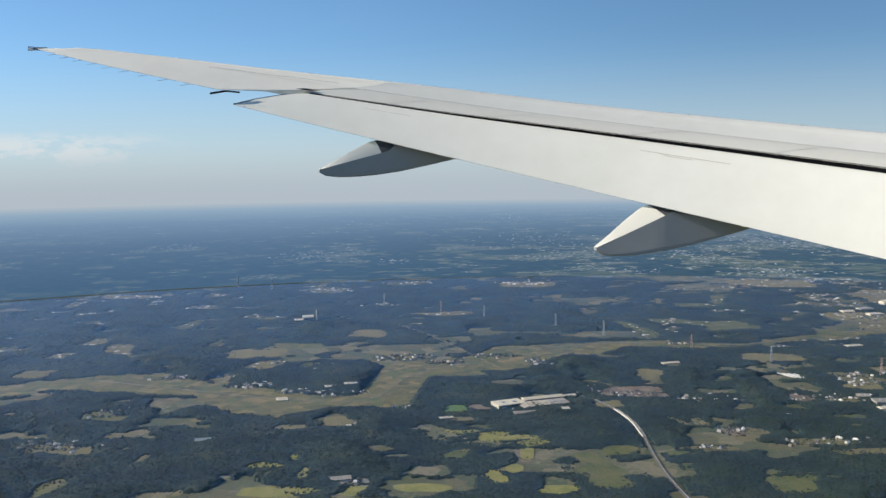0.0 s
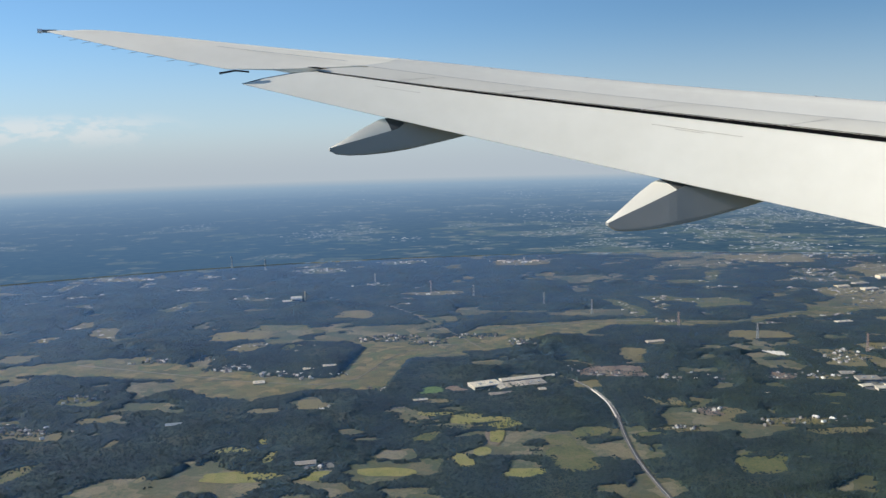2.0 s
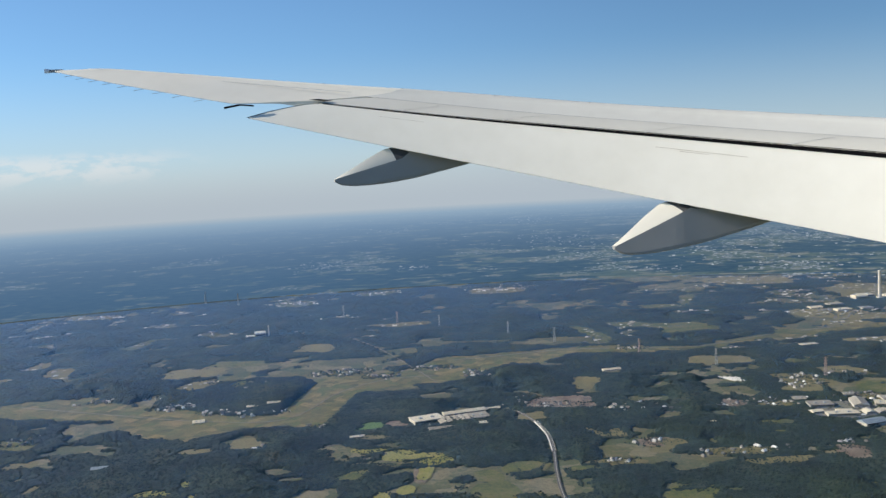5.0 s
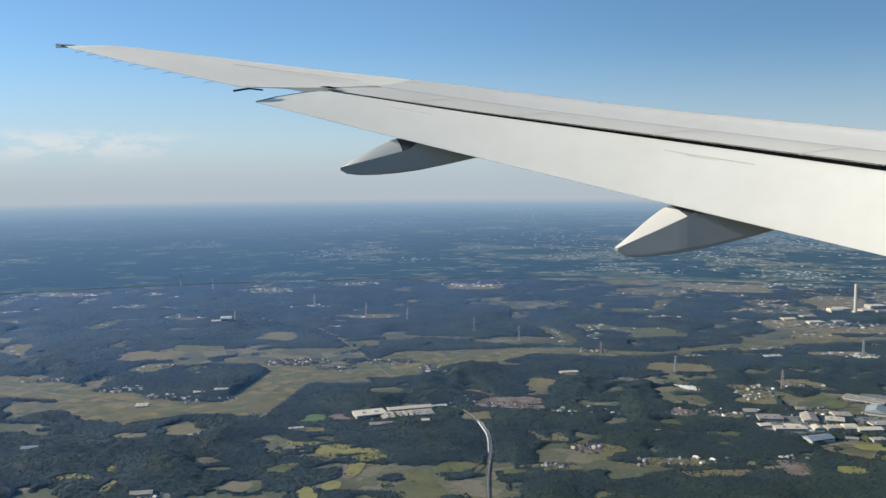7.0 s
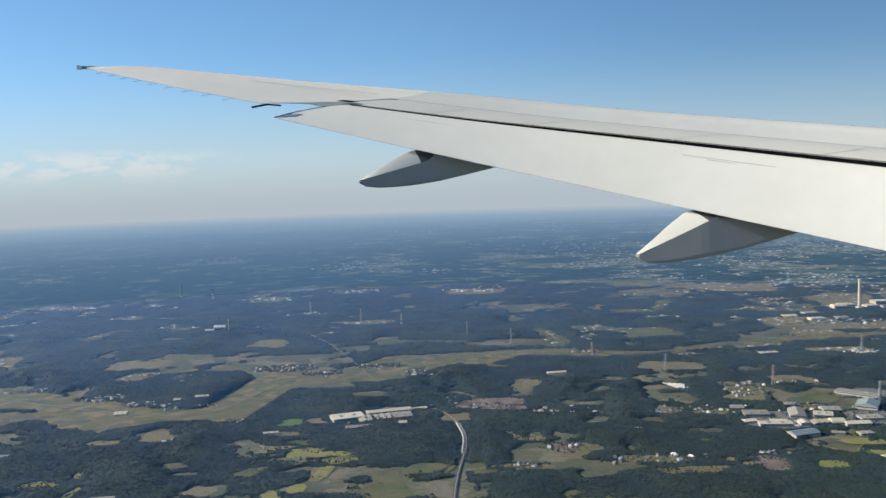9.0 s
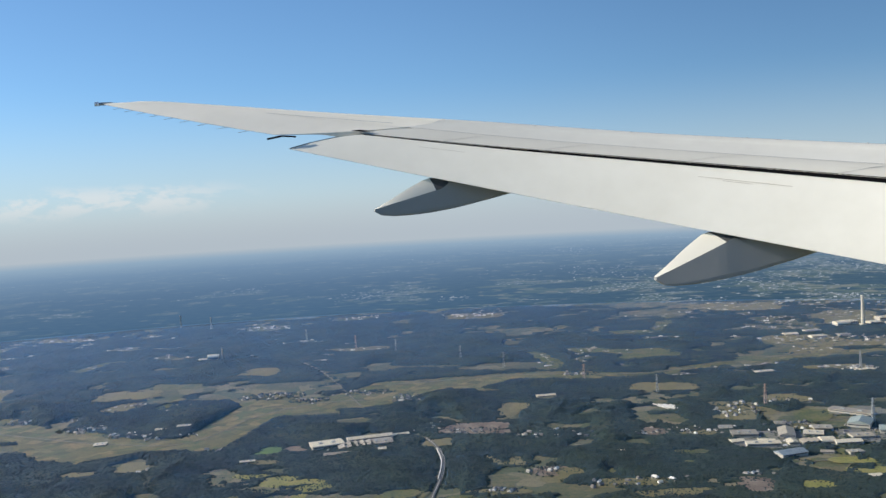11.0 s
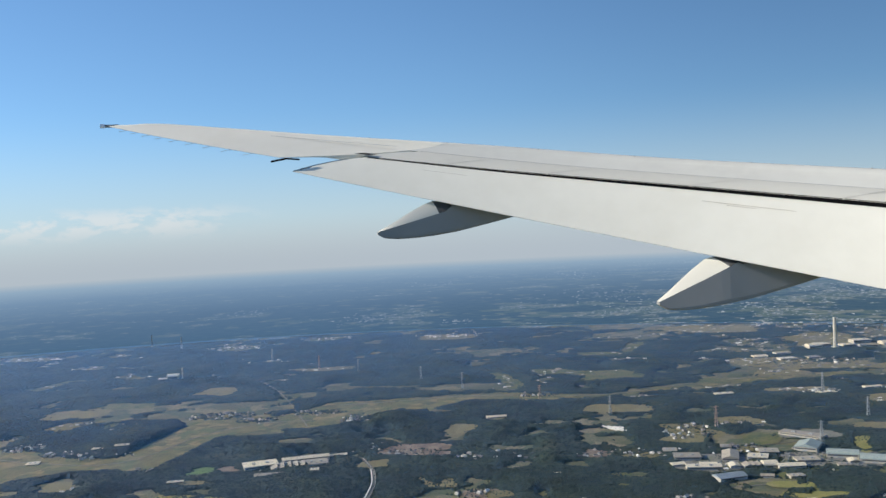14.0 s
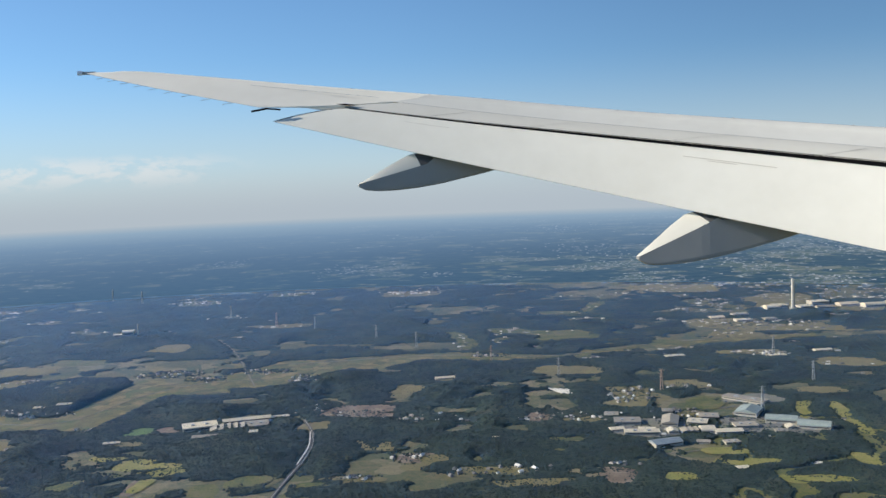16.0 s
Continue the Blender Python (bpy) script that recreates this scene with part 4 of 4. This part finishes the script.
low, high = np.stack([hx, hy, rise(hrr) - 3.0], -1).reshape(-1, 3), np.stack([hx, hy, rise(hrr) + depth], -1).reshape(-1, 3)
nn, mm = hx.shape
edge = np.array([(i + 1 + (nn - 1) * mm, i + (nn - 1) * mm, i + (nn - 1) * mm + nn * mm, i + 1 + (nn - 1) * mm + nn * mm) for i in range(mm - 1)])
core = np.array([(i, i + 1, i + 1 + nn * mm, i + nn * mm) for i in range(mm - 1)])
M_HAZE = bpy.data.materials.new("hazy_air")
M_HAZE.use_nodes = True
hn, hl = M_HAZE.node_tree.nodes, M_HAZE.node_tree.links
hn.clear()
ho = hn.new("ShaderNodeOutputMaterial")
hs = hn.new("ShaderNodeVolumeScatter")
hs.inputs["Color"].default_value, hs.inputs["Density"].default_value, hs.inputs["Anisotropy"].default_value = (0.110, 0.272, 0.66, 1), 0.0073, 0.2
hl.new(hs.outputs[0], ho.inputs["Volume"])
hl.new(hn.new("ShaderNodeBsdfTransparent").outputs[0], ho.inputs["Surface"])
haze = new("haze", mesh_of("haze", np.concatenate([low, high]), np.concatenate([hq[:, ::-1], hq + nn * mm, edge, core]), M_HAZE))
tagged(haze, "thin blue autumn haze lying over the land", "haze", kind="structure")

# ---- the distance: a glowing plain with haze put into its colour, so far off that it hardly shifts ----
def haze_painted(name):
    """A glowing distance: woods, open land and roofs, with blue haze painted into their colour towards the skyline."""
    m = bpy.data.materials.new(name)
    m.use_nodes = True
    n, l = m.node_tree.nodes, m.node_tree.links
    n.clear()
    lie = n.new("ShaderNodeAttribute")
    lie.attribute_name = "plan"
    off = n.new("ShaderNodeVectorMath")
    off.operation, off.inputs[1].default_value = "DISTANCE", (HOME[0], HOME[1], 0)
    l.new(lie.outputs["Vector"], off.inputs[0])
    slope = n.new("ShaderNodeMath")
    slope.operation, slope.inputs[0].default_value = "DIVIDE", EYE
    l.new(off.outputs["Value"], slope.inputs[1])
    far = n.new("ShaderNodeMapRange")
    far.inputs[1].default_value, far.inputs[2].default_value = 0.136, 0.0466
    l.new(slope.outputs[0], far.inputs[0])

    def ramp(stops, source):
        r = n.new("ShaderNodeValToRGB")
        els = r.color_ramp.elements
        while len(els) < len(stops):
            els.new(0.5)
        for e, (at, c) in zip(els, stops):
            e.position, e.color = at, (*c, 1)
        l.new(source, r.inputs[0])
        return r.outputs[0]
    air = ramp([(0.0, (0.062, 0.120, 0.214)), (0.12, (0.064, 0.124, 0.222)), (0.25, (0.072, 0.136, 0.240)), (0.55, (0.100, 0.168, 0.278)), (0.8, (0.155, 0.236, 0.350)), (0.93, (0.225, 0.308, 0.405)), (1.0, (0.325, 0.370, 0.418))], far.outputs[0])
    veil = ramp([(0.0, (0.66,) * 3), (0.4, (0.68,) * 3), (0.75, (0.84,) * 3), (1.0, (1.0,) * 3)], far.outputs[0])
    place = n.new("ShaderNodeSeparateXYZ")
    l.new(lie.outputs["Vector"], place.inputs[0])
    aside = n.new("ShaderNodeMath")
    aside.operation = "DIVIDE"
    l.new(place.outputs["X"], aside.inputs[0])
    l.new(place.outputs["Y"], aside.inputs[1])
    clear = n.new("ShaderNodeMapRange")              # the painted haze thins towards the right
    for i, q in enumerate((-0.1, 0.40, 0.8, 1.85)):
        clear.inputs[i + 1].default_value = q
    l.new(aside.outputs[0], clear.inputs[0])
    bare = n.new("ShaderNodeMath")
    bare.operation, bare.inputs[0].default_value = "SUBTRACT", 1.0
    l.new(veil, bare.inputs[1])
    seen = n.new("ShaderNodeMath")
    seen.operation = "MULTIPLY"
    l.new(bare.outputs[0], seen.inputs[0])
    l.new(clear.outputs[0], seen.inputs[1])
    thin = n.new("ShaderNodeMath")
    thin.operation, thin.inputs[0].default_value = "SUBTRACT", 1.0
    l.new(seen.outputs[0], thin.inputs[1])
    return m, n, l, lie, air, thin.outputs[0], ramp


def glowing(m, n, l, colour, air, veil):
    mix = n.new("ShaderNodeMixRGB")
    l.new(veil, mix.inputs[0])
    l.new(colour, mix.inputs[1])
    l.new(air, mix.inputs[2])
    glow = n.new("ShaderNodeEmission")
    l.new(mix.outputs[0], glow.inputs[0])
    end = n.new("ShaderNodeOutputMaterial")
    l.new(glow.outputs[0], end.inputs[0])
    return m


m, n, l, lie, air, veil, ramp = haze_painted("distant_land")
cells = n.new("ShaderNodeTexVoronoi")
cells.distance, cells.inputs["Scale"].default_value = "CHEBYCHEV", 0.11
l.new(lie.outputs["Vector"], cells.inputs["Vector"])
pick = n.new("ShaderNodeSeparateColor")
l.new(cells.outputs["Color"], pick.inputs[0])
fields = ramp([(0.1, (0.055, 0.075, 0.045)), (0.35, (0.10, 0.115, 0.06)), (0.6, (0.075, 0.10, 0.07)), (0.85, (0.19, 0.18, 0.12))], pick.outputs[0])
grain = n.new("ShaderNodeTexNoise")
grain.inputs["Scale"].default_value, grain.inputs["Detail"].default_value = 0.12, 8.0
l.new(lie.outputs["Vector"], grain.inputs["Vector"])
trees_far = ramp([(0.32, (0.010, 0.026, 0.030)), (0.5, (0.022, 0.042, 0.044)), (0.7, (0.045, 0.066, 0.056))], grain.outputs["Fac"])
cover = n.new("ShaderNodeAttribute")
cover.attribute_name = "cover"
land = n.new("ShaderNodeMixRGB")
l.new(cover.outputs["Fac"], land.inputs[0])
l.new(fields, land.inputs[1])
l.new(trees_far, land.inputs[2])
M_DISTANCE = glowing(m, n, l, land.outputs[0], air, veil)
m, n, l, lie, air, veil, ramp = haze_painted("distant_roofs")
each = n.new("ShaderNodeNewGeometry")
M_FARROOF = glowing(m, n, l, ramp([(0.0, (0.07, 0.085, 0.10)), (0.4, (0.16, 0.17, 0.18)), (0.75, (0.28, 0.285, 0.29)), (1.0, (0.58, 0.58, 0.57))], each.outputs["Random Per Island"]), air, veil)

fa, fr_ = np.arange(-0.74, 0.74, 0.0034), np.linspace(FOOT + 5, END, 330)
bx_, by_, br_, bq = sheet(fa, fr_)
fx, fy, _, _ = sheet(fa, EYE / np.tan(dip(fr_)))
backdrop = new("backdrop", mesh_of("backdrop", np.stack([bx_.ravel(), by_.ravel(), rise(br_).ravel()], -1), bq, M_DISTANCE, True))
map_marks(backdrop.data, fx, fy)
mark = backdrop.data.attributes.new("cover", "FLOAT", "POINT")
mark.data.foreach_set("value", step(-1.0, 1.5, wooded(fx, fy)).astype(np.float32).ravel())
tagged(backdrop, "distant plain of woods and towns, blue haze put into its glow", "distance", kind="structure")
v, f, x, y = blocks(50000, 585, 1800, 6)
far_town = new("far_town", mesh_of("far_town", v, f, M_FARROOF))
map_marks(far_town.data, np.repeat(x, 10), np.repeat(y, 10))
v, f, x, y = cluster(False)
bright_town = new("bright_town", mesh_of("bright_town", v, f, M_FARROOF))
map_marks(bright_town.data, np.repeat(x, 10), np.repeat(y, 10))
tagged(bright_town, "white buildings of a far town on the plain", "town", kind="stuff")
tagged(far_town, "pale roofs of far towns, blue haze mixed into their colour", "town", kind="stuff")

# ---- the aircraft wing ----
# it stands far out and large, so that it keeps its place in the view all along the flight
UNIT, HUB, SPAN_OUT, BEND = 205.0, Vector((47.49, 15.52, 75.71)), 4700.0, 0.265
WING_TURN = Euler((radians(-2.71), radians(0.20), radians(0.26))).to_matrix()
AHEAD = (0.95, 0.312)


def at_wing(p):
    v = Vector(p)
    return HUB + WING_TURN @ v.normalized() * (SPAN_OUT * (v.length / 25.2) ** BEND)


def trailing(s):
    return 6.47 - 15.81 * s - 2.2 * s * (1 - s), 5.24 + 19.46 * s


def chord(s):
    return float(np.interp(s, [0, 0.55, 0.85, 0.95, 1], [8.6, 5.2, 3.0, 1.9, 0.5]))


def flap_chord(s):
    return float(np.interp(s, [0, 0.55], [2.1, 1.25]))


def spot(s, f, z):
    x, y = trailing(s)
    return at_wing((x + f * AHEAD[0], y + f * AHEAD[1], z))


def sag(s):
    return 0.042 * (1 - float(step(0.40, 0.60, s)))


def z_tail(s):
    return -0.17 * s * s + 5.30 * s - 1.24


def z_tail_out(s):
    return 4.78 * s - 0.80


def z_hinge(s):
    return -0.265 * s * s + 4.542 * s - 0.56 - sag(s)


def z_spoiler(s):
    return 0.388 * s * s + 3.976 * s - 0.361 - sag(s)


def z_crest(s):
    return 0.42 * s * s + 3.836 * s - 0.165 - 1.4 * sag(s) - 0.09 * float(step(0.96, 1.0, s))


def slot(s):
    return 0.075 * (1 - s / 0.62) + 0.012


def skin(name, stations, profiles, mat, parent, label="", ends=True):
    """Surfaces lofted over the span; each profile gives (distance ahead, height) pairs for a station."""
    v, f = [], []
    for profile in profiles:
        n0, k = len(v), None
        for s in stations:
            pts = profile(s)
            k = len(pts)
            v += [spot(s, a, z) for a, z in pts]
        f += [(n0 + i * k + j, n0 + i * k + j + 1, n0 + (i + 1) * k + j + 1, n0 + (i + 1) * k + j) for i in range(len(stations) - 1) for j in range(k - 1)]
    if ends and len(profiles) == 2:
        for s in (stations[0], stations[-1]):
            up, lo = profiles[0](s), profiles[1](s)
            n0 = len(v)
            v += [spot(s, a, z) for a, z in up + lo]
            f.append(tuple(range(n0, n0 + len(up) + len(lo))))
    return part(name, v, f, mat, parent, label, smooth=True)


def curve(pts, n=14):
    """Rounds a profile off through its points."""
    p = [np.array(q, float) for q in pts]
    out = []
    for i in range(len(p) - 1):
        a, b, c, d = p[max(i - 1, 0)], p[i], p[i + 1], p[min(i + 2, len(p) - 1)]
        for t in np.linspace(0, 1, max(2, n // (len(p) - 1) + 1), endpoint=False):
            out.append(tuple(0.5 * (2 * b + (c - a) * t + (2 * a - 5 * b + 4 * c - d) * t * t + (3 * b - a - 3 * c + d) * t ** 3)))
    return out + [tuple(p[-1])]


wing = tagged(new("aircraft_wing"), "white and grey airliner wing seen from behind, flap partly lowered", "wing")
IN, OUT, TIP = 0.125, 0.562, 1.0
span_in, span_out = np.linspace(IN, OUT + 0.014, 26), np.linspace(OUT + 0.014, TIP, 30)
nose = lambda s: (flap_chord(s) + 1.1)
skin("inboard_panel", span_in, [
    lambda s: curve([(nose(s), z_spoiler(s)), (0.47 * chord(s) + 0.5, 0.45 * z_spoiler(s) + 0.55 * z_crest(s)), (0.62 * chord(s), z_crest(s)), (0.8 * chord(s), z_crest(s) - 0.012 * chord(s)), (0.94 * chord(s), z_crest(s) - 0.05 * chord(s)), (chord(s), z_crest(s) - 0.1 * chord(s))]),
    lambda s: curve([(chord(s), z_crest(s) - 0.1 * chord(s)), (0.9 * chord(s), z_crest(s) - 0.11 * chord(s)), (0.6 * chord(s), z_crest(s) - 0.09 * chord(s)), (flap_chord(s) + 0.2, z_hinge(s) - 0.2), (flap_chord(s) + 0.35, z_hinge(s) - 0.02), (nose(s), z_spoiler(s) - 0.02)])], M_SKIN, wing, "light grey upper wing skin")
def outer_top(s):
    """Upper profile of the outer wing: it leaves the spoilers' line and rounds off towards the tip."""
    c, lo, hi, b = chord(s), z_tail_out(s), z_crest(s), float(step(0.58, 0.78, s))
    up = lambda inner, outer: lo + (inner + (outer - inner) * b) * (hi - lo)
    return curve([(0, lo), (0.247 * c, up(0.14, 0.50)), (0.465 * c, up(0.46, 0.84)), (0.566 * c, up(0.757, 0.96)), (0.62 * c, hi), (0.8 * c, hi - 0.012 * c), (0.94 * c, hi - 0.05 * c), (c, hi - 0.1 * c)], 21)


skin("outboard_panel", span_out, [outer_top,
    lambda s: curve([(chord(s), z_crest(s) - 0.1 * chord(s)), (0.6 * chord(s), z_crest(s) - 0.11 * chord(s)), (0.25 * chord(s), z_tail_out(s) - 0.008 * chord(s)), (0, z_tail_out(s) - 0.006)])], M_LITWHITE, wing, "light grey outer wing with the aileron")
flap_span = np.linspace(IN, 0.556, 26)
skin("flap", flap_span, [
    lambda s: curve([(0, z_tail(s)), (0.3 * flap_chord(s), 0.7 * z_tail(s) + 0.3 * z_hinge(s) + 0.03), (0.7 * flap_chord(s), 0.3 * z_tail(s) + 0.7 * z_hinge(s) + 0.035), (flap_chord(s), z_hinge(s)), (flap_chord(s) + 0.22, z_hinge(s) - 0.05)]),
    lambda s: curve([(flap_chord(s) + 0.22, z_hinge(s) - 0.05), (flap_chord(s) + 0.15, z_hinge(s) - 0.2), (0.5 * flap_chord(s), 0.5 * z_tail(s) + 0.5 * z_hinge(s) - 0.15), (0, z_tail(s) - 0.005)])], M_FLAP, wing, "long white slotted flap")
joints = [IN, 0.232, 0.303, 0.392, 0.474, OUT]
for a, b in zip(joints, joints[1:]):
    ss = np.linspace(a, b, 7)
    skin("spoiler", ss, [
        lambda s: curve([(flap_chord(s) + 0.02, z_hinge(s) + slot(s)), (flap_chord(s) + 0.5, 0.52 * (z_hinge(s) + slot(s)) + 0.48 * z_spoiler(s) + 0.015), (nose(s) - 0.015, z_spoiler(s) + 0.004)], 8),
        lambda s: [(nose(s) - 0.015, z_spoiler(s) - 0.03), (flap_chord(s) + 0.02, z_hinge(s) + slot(s) - 0.012)]], M_SPOILER, wing, "light grey spoiler panel")
skin("slot_seal", flap_span, [lambda s: [(flap_chord(s) + 0.05, z_hinge(s) + slot(s)), (flap_chord(s) + 0.05, z_hinge(s) - 0.04)]], M_BLACK, wing, "black slot between flap and spoilers", False)
skin("joint", np.linspace(IN, OUT, 24), [lambda s: [(nose(s) - 0.018, z_spoiler(s) + 0.006), (nose(s) + 0.014, z_spoiler(s) + 0.007)]], M_LINE, wing, "dark joint along the spoilers", False)
skin("joint", np.linspace(OUT + 0.02, 0.93, 24), [lambda s: [(0.44 * chord(s), 0.32 * z_tail_out(s) + 0.68 * z_crest(s) + 0.014), (0.447 * chord(s), 0.31 * z_tail_out(s) + 0.69 * z_crest(s) + 0.014)]], M_LINE, wing, "", False)
for a in joints[1:-1]:
    b = a + 0.0065
    ends = [(a, flap_chord(a) + 0.03, z_hinge(a) + slot(a) + 0.004), ((a + b) / 2, flap_chord(a) + 0.5, 0.52 * (z_hinge(a + 0.003) + slot(a)) + 0.48 * z_spoiler(a + 0.003) + 0.019), (b, flap_chord(b) + 0.8, 0.25 * (z_hinge(b) + slot(b)) + 0.75 * z_spoiler(b) + 0.019)]
    part("joint", [spot(q + d, f, z) for q, f, z in ends for d in (-0.0006, 0.0006)], [(0, 1, 3, 2), (2, 3, 5, 4)], M_LINE, wing)
# dark end of the flap well, where the outer wing begins
skin("flap_well_lip", np.linspace(0.548, 0.566, 4), [lambda s: [(flap_chord(s) - 0.05, z_hinge(s) + 0.06), (flap_chord(s) + 0.12, z_hinge(s) + 0.07)]], M_BLACK, wing, "", False)
part("flap_well_lip", *joined(bar(spot(0.580, -0.10, z_tail_out(0.580) - 0.085), spot(0.570, 0.05, z_tail_out(0.570) - 0.012), 0.03 * UNIT), bar(spot(0.570, 0.05, z_tail_out(0.570) - 0.012), spot(0.563, 0.2, z_tail_out(0.563) - 0.015), 0.025 * UNIT)), M_BLACK, wing, "dark lip at the outer wing's corner")
skin("flap_end_seal", [0.5555, 0.5575], [lambda s: [(0, z_tail(s) + 0.004), (0.3 * flap_chord(s), 0.7 * z_tail(s) + 0.3 * z_hinge(s) + 0.036), (0.7 * flap_chord(s), 0.3 * z_tail(s) + 0.7 * z_hinge(s) + 0.041), (flap_chord(s), z_hinge(s) + 0.006)]], M_BLACK, wing, "dark edge of the flap's end", False)
# leaked fluid streaks on the flap
lift = lambda s, q: (q * flap_chord(s), (1 - q) * z_tail(s) + q * z_hinge(s) + 0.040)
for a, b, q in ((0.236, 0.280, 0.74), (0.252, 0.266, 0.71), (0.43, 0.47, 0.70)):
    skin("stain", np.linspace(a, b, 6), [lambda s: [lift(s, q - 0.0035), lift(s, q + 0.0035)]], M_STAIN, wing, "brown fluid streak", False)


def flap_fairing(s, k_tail=1.0):
    """A canoe fairing over a flap track: flat-topped tail, full belly."""
    x, y = trailing(s)
    base = z_tail(s) - 0.09
    keys = [-0.66, -0.62, -0.4, -0.15, 0.15, 0.5, 1.0, 1.45, 2.2, 3.0]
    keys = [0.15 + (q - 0.15) * k_tail if q < 0.15 else q for q in keys]
    belly = [-0.405, -0.45, -0.475, -0.47, -0.445, -0.395, -0.29, -0.19, -0.03, 0.12]
    roof = [-0.37, -0.352, -0.236, -0.096, 0.05, 0.06, 0.10, 0.18, 0.25, 0.30]
    half = [0.030, 0.037, 0.08, 0.128, 0.175, 0.185, 0.19, 0.18, 0.15, 0.10]
    kk = np.linspace(keys[0], 3.0, 40)
    sides, tops = [], []
    for q in kk:
        lo, hi, w = np.interp(q, keys, belly), np.interp(q, keys, roof), np.interp(q, keys, half)
        put = lambda d, z: at_wing((x + q * AHEAD[0] - d * AHEAD[1], y + q * AHEAD[1] + d * AHEAD[0], base + z))
        dz, cut = hi - lo, max(0.0, hi - (-0.36 + 0.27 * k_tail ** -2.8 * (q - keys[1]))) if q < 0.3 else 0.1
        sides.append([put(-w, hi - cut), put(-w, lo + 0.12 * dz), put(-w * 0.9, lo + 0.04 * dz), put(-w * 0.5, lo + 0.01 * dz), put(0, lo), put(w * 0.5, lo + 0.03 * dz), put(w * 0.85, lo + 0.13 * dz), put(w, lo + 0.34 * dz), put(w * 0.9, hi)])
        tops.append([put(-w, hi - cut), put(-w * 0.1, hi - cut * 0.42), put(w * 0.9, hi)])
    grid = lambda rows_: ([p for r in rows_ for p in r], [(i * len(rows_[0]) + j, i * len(rows_[0]) + j + 1, (i + 1) * len(rows_[0]) + j + 1, (i + 1) * len(rows_[0]) + j) for i in range(len(rows_) - 1) for j in range(len(rows_[0]) - 1)])
    v, f = grid(sides)
    f.append(tuple(range(len(sides[0]))))
    # body colour holds the side's shade, the white top its sunlight
    body = part("flap_track_fairing", v, f, M_SHADEGREY, wing, "grey canoe-shaped flap track fairing, deepened to stand for shade")
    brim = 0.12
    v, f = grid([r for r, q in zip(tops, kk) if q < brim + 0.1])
    part("fairing_top", v, f, M_LITWHITE, body, "white flat top of the fairing, brightened as if sunlit", smooth=True)
    # dark strip paints the flap's shadow onto the fairing top
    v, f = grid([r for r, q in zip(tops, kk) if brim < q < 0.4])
    part("recess", v, f, M_FLAPSHADE, body, "dark strip standing for the flap's shadow on the fairing", smooth=True)


flap_fairing(0.411)
flap_fairing(0.231, 0.84)
for i in range(9):
    s = 0.62 + 0.038 * i
    p = spot(s, 0.02, z_tail_out(s) - 0.01)
    part("static_wick", *bar(p, spot(s, -0.17, z_tail_out(s) - 0.045), 0.006 * UNIT), M_LINE, wing)
part("tip_light", *joined(bar(spot(1.0, -0.05, 3.97), spot(1.0, 0.3, 3.98), 0.05 * UNIT)), M_LINE, wing, "dark pod at the wing tip")
part("lamp", *bar(spot(1.0, -0.16, 3.97), spot(1.0, -0.04, 3.97), 0.07 * UNIT), M_LAMP, wing, "clear rear navigation lamp")
for i, s in enumerate((0.30, 0.36, 0.43, 0.50, 0.58, 0.66)):
    part("vortex_generator", *bar(spot(s, 0.63 * chord(s), z_crest(s) - 0.01), spot(s, 0.63 * chord(s), z_crest(s) + 0.015), 0.02 * UNIT), M_LINE, wing)
